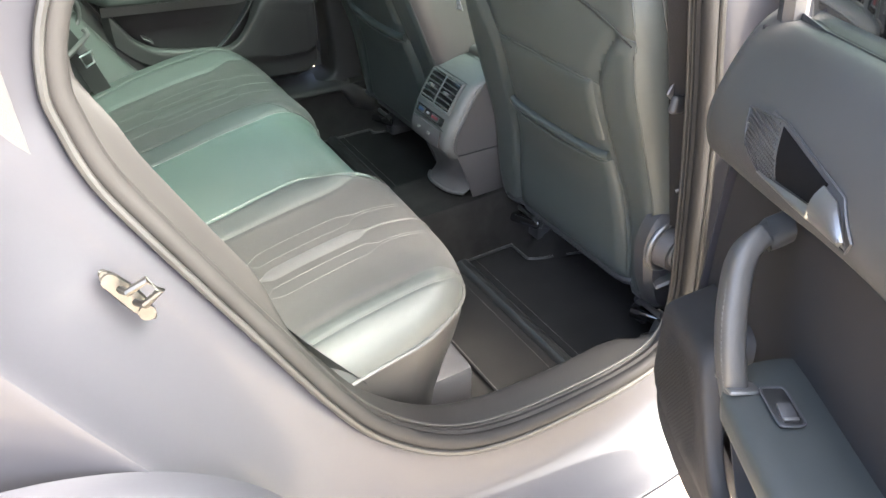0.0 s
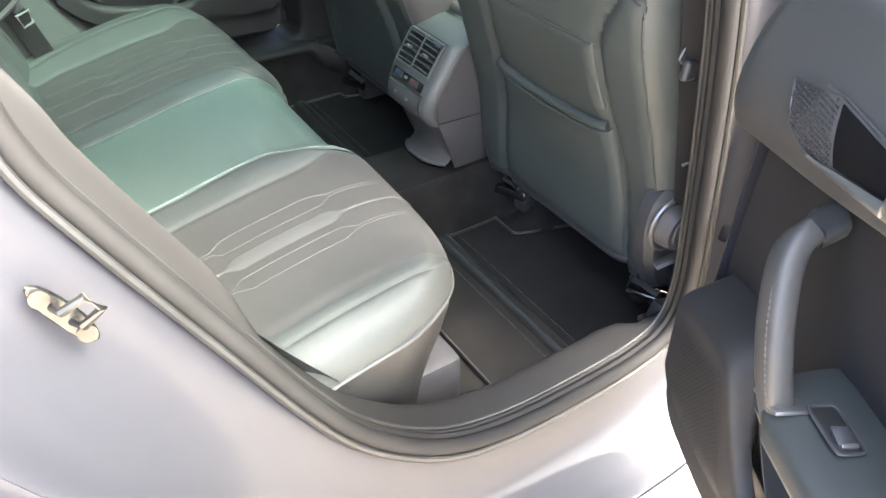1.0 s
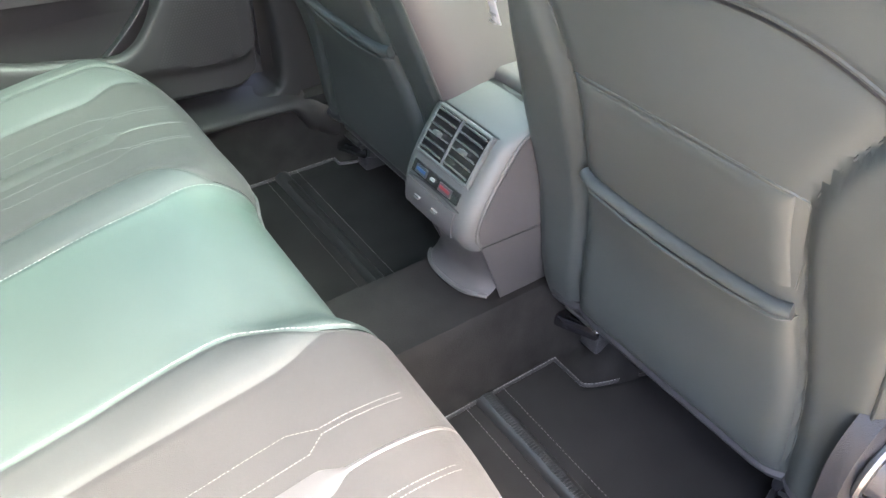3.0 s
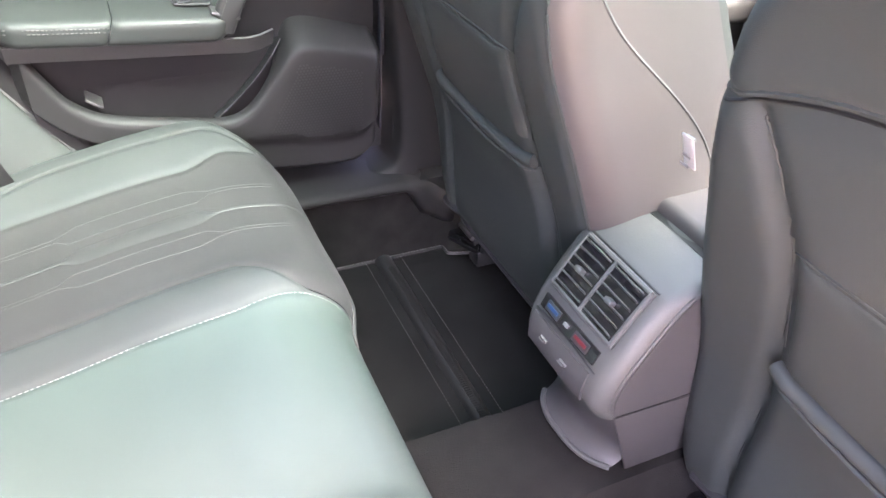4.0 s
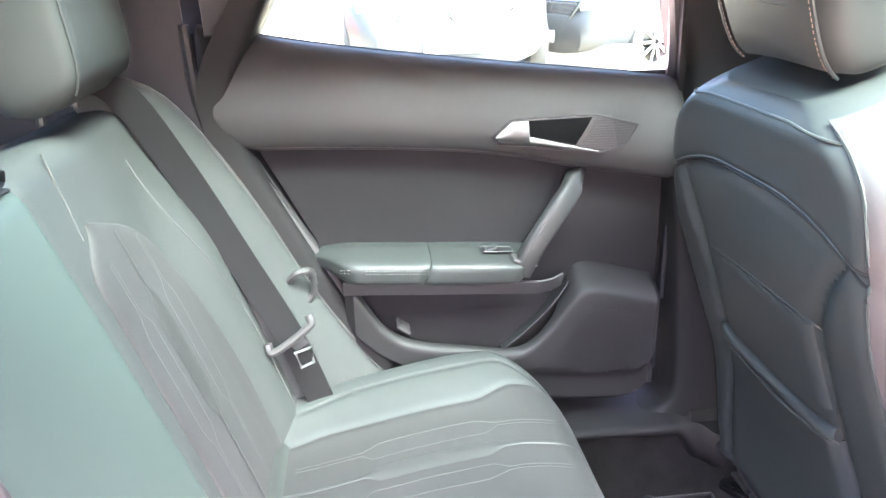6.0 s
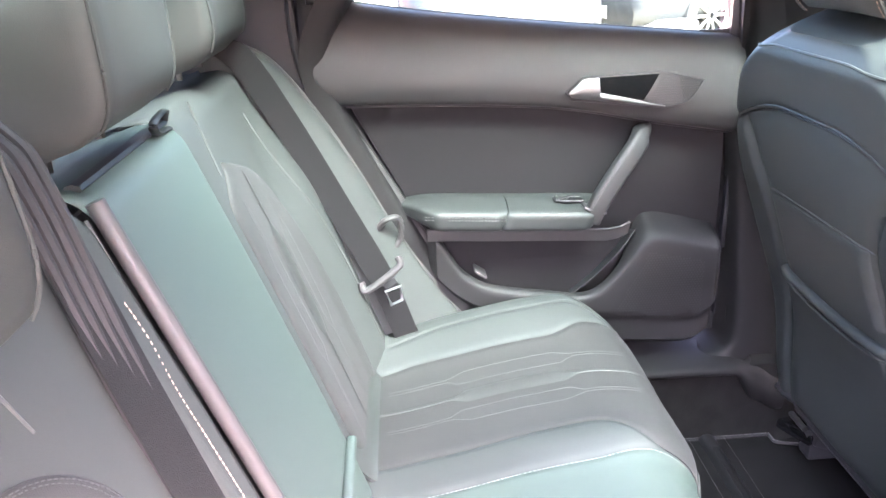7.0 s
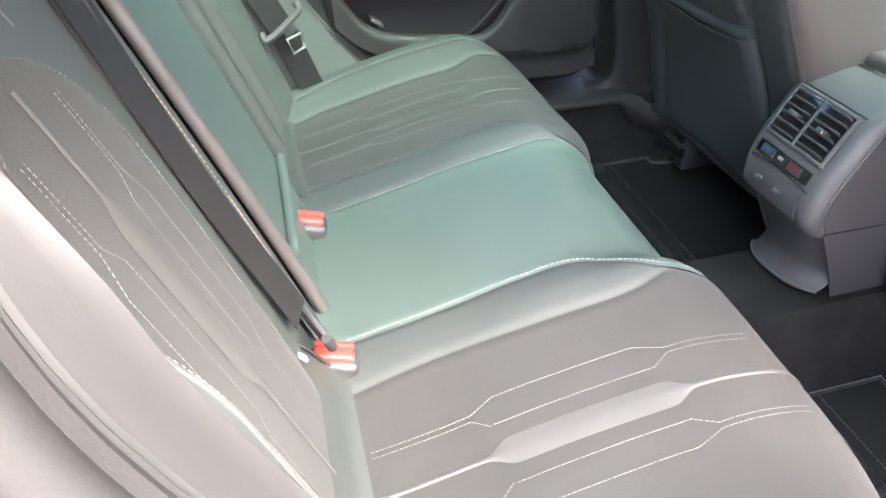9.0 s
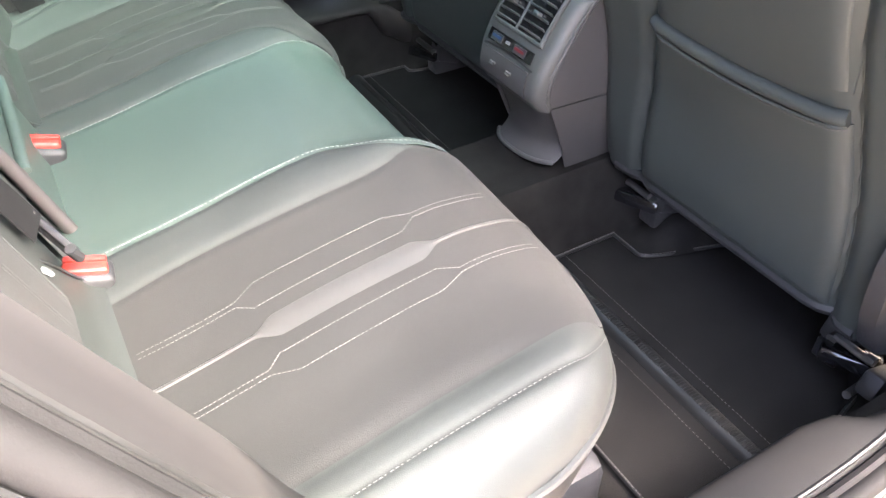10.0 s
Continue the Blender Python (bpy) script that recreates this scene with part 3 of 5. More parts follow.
def back_section(y0, y1, lift=0.0, top=0.535, bottom=-0.07, r=0.03):
    def fn(u, v):
        y = y0 + (y1 - y0) * v
        d = min(abs(y - y0), abs(y1 - y))
        o = back_o(y, 0 if u > 1 else bottom + (top - bottom) * u) + lift
        if d < r:
            o -= 0.5 * r * (1 - math.sqrt(max(0, 1 - (1 - d / r) ** 2)))
        if u <= 1:
            h = bottom + (top - bottom) * u
            e = top - h
            if e < 0.04:
                o -= 0.04 * (1 - math.sqrt(max(0, 1 - (1 - e / 0.04) ** 2)))
            return on_back(y, h, o)
        return on_back(y, top, o - 0.04 - 0.1 * (u - 1))
    return sheet(fn, lin(0, 0.9, 36) + lin(0.91, 1.0, 10) + [1.3, 1.6, 2.0], dense(0, 1, 40))


backrest = bench
part("back_panel", back_section(C - 0.64, C - 0.128), LEATHER, backrest, "grey leather outer back section")
part("back_panel", back_section(C + 0.197, C + 0.64), LEATHER, backrest, "grey leather outer back section")
part("centre_strip", back_section(C - 0.125, C - 0.078, 0.004, 0.525, r=0.012), LEATHER, backrest)
part("armrest", back_section(C - 0.072, C + 0.192, 0.013, 0.53, r=0.02), LEATHER_C, backrest, "green-grey leather fold-down armrest")
part("gap_backing", sheet(lambda u, v: on_back(C - 0.6 + 1.2 * u, -0.06 + 0.56 * v, -0.02), lin(0, 1, 4), lin(0, 1, 4), 0.01), PIPING, backrest)
part("shell", sheet(lambda u, v: on_back(C - 0.62 + 1.24 * u, -0.06 + 0.56 * v, -0.09), lin(0, 1, 4), lin(0, 1, 4), 0.01), PLASTIC_D, backrest)
part("armrest_lip", tube([on_back(y, 0.046, 0.026 - 0.1 * (y - 0.08) ** 2) for y in lin(C - 0.066, C + 0.186, 24)], 0.007, 10, flat=0.7), LEATHER_C, backrest, "pale lower lip of the armrest")
part("armrest_roll", tube([on_back(C - 0.071 - 0.004 * math.sin(6 * h), h, 0.012 + 0.006 * math.sin(4 * h + 1)) for h in lin(-0.05, 0.51, 40)], 0.0085, 10), PALE_LEATHER, backrest, "rolled leather edge of the armrest")
part("strip_groove", tube([on_back(C - 0.081, h, 0.003) for h in lin(-0.05, 0.5, 30)], 0.002, 6), RUBBER, backrest)
part("piping", tube([on_back(C + 0.1945, h, back_o(0.2, h) + 0.003) for h in lin(-0.05, 0.5, 30)], 0.003, 6), PIPING, backrest)


def back_insert(s):
    m = C - 0.352 if s < 0 else 0.375
    oval = lambda h: 0.122 * math.sqrt(max(0.0, 1 - max(0.0, (h - 0.30) / 0.125) ** 2)) if h > 0.30 else 0.112 + 0.01 * smooth(0, 0.3, h)
    edge_in = lambda h: 0.258 + 0.05 * smooth(0.36, 0.435, h) ** 2
    edge_out = curve1([(-0.06, 0.50), (0.11, 0.502), (0.23, 0.492), (0.30, 0.477), (0.36, 0.447), (0.40, 0.405), (0.425, 0.35), (0.44, 0.309)])
    half = oval if s < 0 else lambda h: max(0.001, 0.5 * (edge_out(h) - edge_in(h)))
    mid = lambda h: m if s < 0 else 0.5 * (edge_out(h) + edge_in(h))

    def o_at(u, h):
        y = mid(h) + half(h) * u
        e = (1 - abs(u)) * max(half(h), 0.001)
        rise = 0.007 * math.sqrt(max(0.0, 1 - (1 - min(1, e / 0.03)) ** 2))
        return y, back_o(y, h) + 0.0005 + rise
    mi = m - 0.005 if s < 0 else 0.352
    hs = lin(-0.06, 0.30, 24) + [0.30 + (0.1245 if s < 0 else 0.139) * math.sin(math.pi / 2 * k / 14) for k in range(1, 15)]
    part("back_insert", sheet(lambda h, u: on_back(o_at(u, h)[0], h, o_at(u, h)[1]), hs, dense(-1, 1, 30)), SUEDE, backrest, "dark grey cloth back insert")

    def lay(path, lift):
        out = []
        for h, y in path:
            u = max(-0.98, min(0.98, (y - mid(h)) / max(half(h), 0.01)))
            yy, o = o_at(u, h)
            out.append(on_back(y, h, o + lift))
        return out
    w = lambda h: 0.003 + 0.0145 * (smooth(0.125, 0.165, h) - smooth(0.30, 0.335, h))
    # far back inlay likewise takes the copy with shade in its colour
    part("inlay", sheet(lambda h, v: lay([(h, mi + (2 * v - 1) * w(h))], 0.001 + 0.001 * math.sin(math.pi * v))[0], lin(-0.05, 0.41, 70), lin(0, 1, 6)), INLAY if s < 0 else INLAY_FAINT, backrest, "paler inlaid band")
    st = bmesh.new()
    n = (0.951, 0, 0.31)
    for side in (-1, 1):
        e1, e2, m1, m2 = 0.049, 0.056, 0.036, 0.068
        a = [(-0.04, mi + side * e2), (0.12, mi + side * e2), (0.15, mi + side * m2), (0.29, mi + side * m2), (0.32, mi + side * e2), (0.385, mi + side * e2)]
        b = [(-0.04, mi + side * e1), (0.12, mi + side * e1), (0.14, mi + side * m1), (0.30, mi + side * m1), (0.32, mi + side * e1), (0.385, mi + side * e1)]
        for line in (a, b):
            add_dashes(st, lay(fine(line), 0.0006), n, 0.003, 0.0016, 0.0006, 0.0004)
    edge_y = lambda h: C + s * (0.545 - 0.02 * smooth(0.1, 0.5, h)) if s < 0 else C + 0.55 - 0.06 * smooth(0.1, 0.45, h)
    add_dashes(st, [on_back(edge_y(h), h, back_o(edge_y(h), h) + 0.0008) for h in lin(-0.02, 0.44, 60)], n, 0.003, 0.0014, 0.0008 if s > 0 else 0.0005, 0.0004)
    part("bolster_seam", tube([on_back(edge_y(h) + s * 0.006, h, back_o(edge_y(h) + s * 0.006, h) - 0.0005) for h in lin(-0.02, 0.46, 50)], 0.0018, 6), PIPING, backrest)
    part("top_seam", tube([on_back(m - s * (0.085 - 0.018 * k), 0.425 + 0.1 * k, back_o(m, 0.45) - 0.0003) for k in lin(0, 1, 12)], 0.0018, 6), PIPING, backrest)
    if s < 0:
        for inset in (0.006, 0.011):
            rim = [on_back(mid(h) + s2 * (half(h) - inset), h, o_at(s2 * (1 - inset / max(half(h), inset)), h)[1] + 0.0012) for s2, run in ((-1, hs[:-2]), (1, hs[-3::-1])) for h in run]
            add_dashes(st, rim, n, 0.0036, 0.002, 0.0009, 0.0004)
    part("stitching", st, STITCH_FAINT, backrest, "pale thread stitching")


back_insert(-1)
back_insert(1)
st = bmesh.new()
add_dashes(st, [on_back(C - 0.110 + 0.007 * smooth(0.33, 0.40, h) * math.sin(20 * h), h, back_o(0, h) + 0.0052) for h in lin(-0.04, 0.43, 70)], (0.951, 0, 0.31), 0.0045, 0.002, 0.002)
part("stitching", st, STITCH_C, backrest, "copper thread stitching")


def headrest(y, h0, w, hh, out):
    """A padded headrest: thick cushion with a seam round its side panels."""
    loops = []
    for v in lin(-1, 1, 14):
        k = math.sqrt(max(0.0, 1 - abs(v) ** 4))
        kw = (abs(1 - abs(v) ** 5)) ** 0.5
        loop = []
        for i in range(32):
            a = 2 * math.pi * i / 32
            ca, sa = math.cos(a), math.sin(a)
            px = math.copysign(abs(ca) ** 0.26, ca) * w / 2 * (0.86 + 0.14 * kw)
            po = math.copysign(abs(sa) ** 0.34, sa) * (0.06 * (0.35 + 0.65 * kw))
            loop.append(on_back(y + px, h0 + hh * 0.5 * (1 + v), out + po + 0.012 * (px / (w / 2)) ** 2 + 0.02 * v))
        loops.append(loop)
    part("headrest", loft(loops), LEATHER, backrest, "padded grey leather headrest")
    st = bmesh.new()
    for s in (-1, 1):
        line = []
        for k in range(29):
            v = -0.9 + 1.8 * k / 28
            kw = abs(1 - abs(v) ** 5) ** 0.5
            f = 0.93
            ca = f ** (1 / 0.26)
            po = (1 - ca * ca) ** 0.17 * 0.06 * (0.35 + 0.65 * kw) + 0.012 * (f * (0.86 + 0.14 * kw)) ** 2
            line.append(on_back(y + s * f * w / 2 * (0.86 + 0.14 * kw), h0 + hh * 0.5 * (1 + v), out + po + 0.02 * v + 0.0012))
        part("cheek_seam", tube(line, 0.0016, 6), LEATHER, backrest)
        add_dashes(st, line, (0.951, 0, 0.31), 0.0045, 0.002, 0.0018)
    part("stitching", st, STITCH_C, backrest)
    for s in (-1, 1):
        part("headrest_post", tube([on_back(y + s * 0.06, h0 - 0.01, out - 0.04), on_back(y + s * 0.06, h0 + 0.05, out - 0.02)], 0.006, 8), CHROME, backrest)


headrest(0.035, 0.552, 0.20, 0.125, 0.016)
headrest(0.49, 0.555, 0.24, 0.19, 0.004)
headrest(C - 0.40, 0.49, 0.25, 0.18, 0.026)
loop = spline([on_back(0.212, 0.523, -0.002), on_back(0.19, 0.535, 0.012), on_back(0.14, 0.532, 0.014), on_back(0.15, 0.52, 0.008), on_back(0.2, 0.515, 0.004)], 24)
part("pull_loop", tube(loop, 0.005, 8, flat=0.5), RUBBER, backrest, "black fabric pull loop")
part("pull_slot", tube([on_back(-0.04, 0.523, -0.005), on_back(0.21, 0.523, -0.005)], 0.008, 8, flat=0.6), RUBBER, backrest)


# ---------- side pads beside the backrest ----------
def side_pad(s):
    y = lambda a: C + s * (a - C)
    back = spline([(-0.28, y(0.56), 1.16), (-0.24, y(0.57), 1.08), (-0.19, y(0.58), 0.99), (-0.13, y(0.588), 0.88), (-0.085, y(0.592), 0.78), (-0.05, y(0.597), 0.67), (-0.02, y(0.6), 0.56)], 24)
    front = spline([(-0.235, y(0.645), 1.158), (-0.165, y(0.66), 1.118), (-0.10, y(0.667), 1.03), (-0.03, y(0.67), 0.91), (0.02, y(0.67), 0.81), (0.083, y(0.67), 0.70), (0.17, y(0.668), 0.57)], 24)

    def fn(i, v):
        p = back[i] + (front[i] - back[i]) * v
        k = math.sin(math.pi * v) ** 0.7
        return p + Vector((0.014, -s * 0.012, 0.004)) * k
    root = thing("side_pad", "grey leather side pad between backrest and door", "seat side pad", "side pads")
    part("pad", sheet(fn, list(range(14)), lin(0, 1, 16), 0.0), LEATHER, root)
    part("lower_trim", sheet(lambda i, v: Vector(fn(i, v)), list(range(13, 25)), lin(0, 1, 16), 0.0), LEATHER, root)
    if s > 0:
        part("edge", tube(front, 0.004, 6), PIPING, root)


side_pad(1)
side_pad(-1)
rear_x = curve1([(0.50, 0.33), (0.56, 0.225), (0.62, 0.16), (0.70, 0.102), (0.79, 0.05), (0.88, 0.004), (1.01, -0.072), (1.07, -0.102), (1.137, -0.113), (1.24, -0.116)])
for s in (-1, 1):
    part("wheel_arch_trim", sheet(lambda u, v: (-0.45 + (rear_x(v) - 0.012 + 0.45) * u if s > 0 else -0.45 + 0.30 * u, C + s * (0.662 + 0.012 * smooth(0.7, 1.2, v)), v), lin(0, 1, 10), lin(0.40, 1.34, 24), 0.004), PLASTIC_D, car, "dark plastic rear side trim")


# ---------- seat belts ----------
def strap(pts, width_way, w=0.046, t=0.0014):
    pts = [Vector(p) for p in pts]
    way = [Vector(width_way).normalized() * w / 2] * len(pts)
    return sheet(lambda i, v: pts[i] + way[i] * (2 * v - 1), list(range(len(pts))), lin(0, 1, 4), t)


belt = thing("seat_belt", "black centre seat belt lying across the backrest", "seat belt", "seat belts")
line = spline([on_back(-0.105, 0.66, -0.05), on_back(-0.118, 0.585, 0.0), on_back(-0.13, 0.54, 0.014), on_back(-0.147, 0.40, 0.016), on_back(-0.159, 0.22, 0.016), on_back(-0.167, 0.05, 0.024)], 30)
part("webbing", strap(line, (0.25, 1, 0)), WEBBING, belt)
ribs = bmesh.new()
for k in (-0.0175, -0.006, 0.006, 0.0175):
    add_tube(ribs, [p + Vector((0.003 + 0.25 * k - 0.011 * smooth(9, 23, i), k * (1 - 0.3 * smooth(8, 23, i)), 0.002 - 0.0045 * smooth(9, 23, i))) for i, p in enumerate(line[:24])], 0.0048, 8)
# ribs of the same belt, coloured paler for the light they catch
part("webbing_fold", ribs, LIT_FOLD, belt, "folded webbing edges, paler with painted sheen")
m = Matrix.Translation(on_back(-0.17, 0.035, 0.03)) @ pose(0, 0, 0, 20, -18, 20)
part("tongue", tube([m @ Vector(p) for p in ((0, -0.030, 0.012), (0, -0.033, -0.006), (0, -0.02, -0.016), (0, 0.02, -0.016), (0, 0.033, -0.006), (0, 0.030, 0.012))], 0.006, 8), PLASTIC_D, belt, "black belt tongue loop")
part("tongue_bar", box(m @ pose(0.002, 0, -0.004), 0.008, 0.056, 0.008, 0.003), PLASTIC_D, belt)
part("tongue_plate", box(m @ pose(0.0, 0.0, -0.026), 0.003, 0.024, 0.022, 0.001), PLASTIC_D, belt)

belt = thing("seat_belt", "dark outer seat belt with tongue hanging beside the backrest", "seat belt", "seat belts")
line = spline([(-0.25, 0.545, 1.155), (-0.20, 0.57, 1.14), (-0.138, 0.585, 1.025), (-0.065, 0.586, 0.87), (-0.003, 0.582, 0.736), (0.037, 0.586, 0.61)], 30)
part("webbing", strap(line, (0.95, 0.15, 0.45), 0.045), WEBBING, belt)
part("tongue", tube(spline([(-0.038, 0.566, 0.737), (-0.035, 0.562, 0.724), (-0.024, 0.561, 0.725), (0.003, 0.561, 0.743), (0.027, 0.561, 0.762), (0.034, 0.562, 0.771), (0.030, 0.566, 0.783)], 30), 0.0068, 8), PLASTIC, belt, "grey belt tongue loop")
part("tongue_plate", tube([(0.004, 0.561, 0.719), (0.031, 0.559, 0.729), (0.032, 0.559, 0.702), (0.012, 0.561, 0.692)], 0.003, 6, True), STEEL, belt, "bright steel tongue frame")
part("tongue_neck", box(Matrix.Translation((0.011, 0.562, 0.737)) @ pose(0, 0, 0, 0, -36, 0), 0.026, 0.004, 0.02, 0.002), PLASTIC_D, belt)
part("guide", tube(spline([(-0.01, 0.645, 0.80), (0.012, 0.628, 0.83), (0.035, 0.64, 0.825), (0.035, 0.65, 0.785), (0.02, 0.648, 0.765)], 20), 0.006, 8), PLASTIC, belt, "grey plastic belt guide")


def buckle(x, y, z):
    root = thing("belt_buckle", "black belt buckle with a red release button", "belt buckle", "belt buckles", at=(x, y, z))
    m = pose(0, 0, 0, 0, 14, -8)
    part("housing", box(m @ pose(0.002, 0, -0.022), 0.054, 0.038, 0.045, 0.008, 3), PLASTIC_D, root)
    part("button", box(m @ pose(0, -0.003, 0), 0.045, 0.017, 0.014, 0.004, 3), RED, root, "red release button")
    part("slot", box(m @ pose(0, 0.0115, 0.001), 0.044, 0.010, 0.012, 0.003), RED, root)


buckle(-0.018, -0.163, 0.606)
buckle(-0.02, 0.125, 0.606)


def anchor_tag(x, y, z):
    root = thing("anchor_tag", "small white child seat anchor tag sewn in the seam", "tag", "anchor tags", at=(x, y, z))
    part("tag", box(pose(0, 0, 0, 0, -35, 10), 0.004, 0.008, 0.012, 0.001), WHITE, root)
    part("mark", box(pose(0.0024, 0, 0.001, 0, -35, 10), 0.001, 0.004, 0.004), BAR, root)


anchor_tag(-0.049, 0.489, 0.637)
anchor_tag(-0.049, -0.199, 0.644)


# ---------- front seats ----------
def front_seat(ox, oy, oz, s):
    """A front seat seen from behind; s is the outer side."""
    lean = radians(20)
    U, N = Vector((-math.sin(lean), 0, math.cos(lean))), Vector((-math.cos(lean), 0, -math.sin(lean)))
    O = Vector((ox, oy, oz))
    P = lambda b, h, a: O + Vector((0, b, 0)) + U * h + N * a
    half_in = curve1([(0, 0.25), (0.03, 0.278), (0.1, 0.287), (0.2, 0.288), (0.385, 0.278), (0.5, 0.265), (0.6, 0.258), (0.645, 0.252), (0.68, 0.236), (0.708, 0.202), (0.73, 0.162), (0.745, 0.118)])
    half_out = curve1([(0, 0.235), (0.04, 0.255), (0.2, 0.264), (0.6, 0.262), (0.645, 0.256), (0.68, 0.24), (0.708, 0.204), (0.73, 0.162), (0.745, 0.118)])
    deep = curve1([(0, 0.17), (0.2, 0.22), (0.5, 0.22), (0.66, 0.19), (0.72, 0.165), (0.745, 0.14)])
    crease = curve1([(0.0, 0.185), (0.1, 0.183), (0.165, 0.178), (0.32, 0.158), (0.49, 0.147), (0.56, 0.172), (0.615, 0.205), (0.7, 0.215)])
    arch = lambda b: 0.648 - 0.048 * (max(0.0, abs(b) - 0.05) / 0.19) ** 2
    R, D = 0.042, 0.05
    half = lambda h, k: half_out(h) if k == s else half_in(h)

    def rear(b, h):
        """How far back the rear face stands."""
        a = abs(b)
        o = 0.02 + 0.042 * smooth(0.28, 0.0, h) - 0.05 * smooth(0.5, 0.80, h) - 0.02 * smooth(0.03, 0.0, h)
        c = crease(h)
        low = 1 - smooth(arch(b) - 0.03, arch(b), h)
        o += low * (0.007 * smooth(c, c + 0.022, a) - 0.006 * math.exp(-((a - c) / 0.006) ** 2))
        o += 0.005 * (1 - smooth(c - 0.03, c - 0.004, a)) * low
        return o + 0.007 * smooth(arch(b) - 0.008, arch(b) + 0.003, h)

    def wrap(k, h, p):
        """Round the side k: p from 0 to 1 is the rounded corner, from 1 to 2 the flank."""
        w = half(h, k)
        r = min(R, 0.5 * w)
        if p <= 1:
            f = p * math.pi / 2
            b = w - r + r * math.sin(f)
            return b, rear(w - r, h) - D * (1 - math.cos(f))
        q = p - 1
        return w * (1 - 0.05 * q ** 3), rear(w - r, h) - D - (deep(h) - D) * q

    def skin(b, h):
        k = 1 if b > 0 else -1
        w = half(h, k)
        r = min(R, 0.5 * w)
        if abs(b) <= w - r:
            return rear(b, h)
        f = math.asin(min(1.0, (abs(b) - w + r) / r))
        return rear(w - r, h) - D * (1 - math.cos(f))
    root = thing("front_seat", "black leather front seat with a map pocket on its back", "car seat", "front seats")
    hs = lin(0.03, 0.56, 30) + lin(0.566, 0.67, 20) + lin(0.678, 0.722, 6) + [0.729, 0.736, 0.742, 0.745]
    loops = []
    for h in hs:
        wl, wr = half(h, -1) - min(R, 0.5 * half(h, -1)), half(h, 1) - min(R, 0.5 * half(h, 1))
        loop = [(b, rear(b, h)) for b in lin(-wl, wr, 64)]
        loop += [wrap(1, h, p) for p in lin(0.1, 1, 9)] + [wrap(1, h, p) for p in (1.3, 1.6, 1.85, 2)]
        f = rear(0.2, h) - deep(h)
        loop += [(0.1, f - 0.01), (0, f), (-0.1, f - 0.01)]
        loop += [(-b, a) for b, a in [wrap(-1, h, p) for p in (2, 1.85, 1.6, 1.3)] + [wrap(-1, h, p) for p in lin(1, 0.1, 9)]]
        sq = 0.02 * smooth(0.715, 0.745, h)
        loops.append([P(b, h, a - sq) for b, a in loop])
    part("backrest", loft(loops), BLACK_LEATHER, root, "black leather seat back")
    # flank towards the open door, from the corner seam forward; far seat's is paler to paint in the door light
    p0 = lambda h: 0.34 + 0.25 * smooth(0.65, 0.745, h)

    def flank(h, v):
        b, a = wrap(-1, h, p0(h) + (1.92 - p0(h)) * v)
        return P(-b - 0.0015, h, a + 0.001)
    part("side_panel", sheet(flank, lin(0.045, 0.735, 40), lin(0, 1, 20), 0.002), PALE_LEATHER if s > 0 else BLACK_LEATHER, root, "leather side panel, door light put in the far seat's colour")
    part("side_seam", tube([Vector(flank(h, 0.005)) + N * 0.0012 for h in lin(0.05, 0.728, 50)], 0.0024, 6), BLACK_LEATHER, root)
    part("side_groove", tube([Vector(flank(h, 0.03)) for h in lin(0.05, 0.728, 50)], 0.0016, 6), RUBBER, root)
    part("front_seam", tube([Vector(flank(h, 0.36 + 0.5 * smooth(0.68, 0.3, h))) + Vector((0, -0.001, 0)) for h in lin(0.12, 0.715, 40)], 0.0022, 6), PIPING, root)
    # seams of the back
    part("arch_seam", tube([P(b, arch(b) - 0.002, skin(b, arch(b)) - 0.001) for b in lin(-half(0.6, -1) + 0.006, half(0.6, 1) - 0.006, 60)], 0.0026, 6), BLACK_LEATHER, root)
    part("arch_groove", tube([P(b, arch(b) - 0.009, skin(b, arch(b) - 0.009) + 0.0002) for b in lin(-0.235, 0.235, 50)], 0.0018, 6), RUBBER, root)
    top = lambda b: 0.733 - 0.6 * max(0.0, abs(b) - 0.09) ** 1.5
    part("neck_seam", tube([P(b, top(b), skin(b, top(b)) + 0.0005) for b in lin(-0.185, 0.185, 40)], 0.002, 6), BLACK_LEATHER, root)
    for k in (-1, 1):
        part("pocket_crease", tube([P(k * (crease(h) + 0.001), h, rear(k * crease(h), h) + 0.0005) for h in lin(0.055, 0.595, 50)], 0.0016, 6), BLACK_LEATHER, root)
    pad = [(-0.145, 0.37), (-0.148, 0.45), (-0.146, 0.485), (-0.138, 0.499), (-0.118, 0.505), (-0.05, 0.506), (0.05, 0.506), (0.118, 0.505), (0.138, 0.499), (0.146, 0.485), (0.148, 0.45), (0.145, 0.37)]
    line = [(q.x, q.y) for q in spline([(b, h, 0) for b, h in pad], 66)]
    part("pad_seam", tube([P(b, h, rear(b, h) + 0.0002) for b, h in line], 0.0014, 6), BLACK_LEATHER, root)

    def swell(u, v):
        h = 0.372 + 0.128 * u
        b = (crease(h) - 0.012) * (2 * v - 1)
        e = min((1 - u) * 0.128, (1 - abs(2 * v - 1)) * 0.14)
        return P(b, h, rear(b, h) + 0.0045 * math.sqrt(max(0.0, 1 - (1 - min(1, e / 0.02)) ** 2)) - 0.0005)
    part("back_pad", sheet(swell, dense(0, 1, 20), dense(0, 1, 30)), BLACK_LEATHER, root, "padded upper back panel")

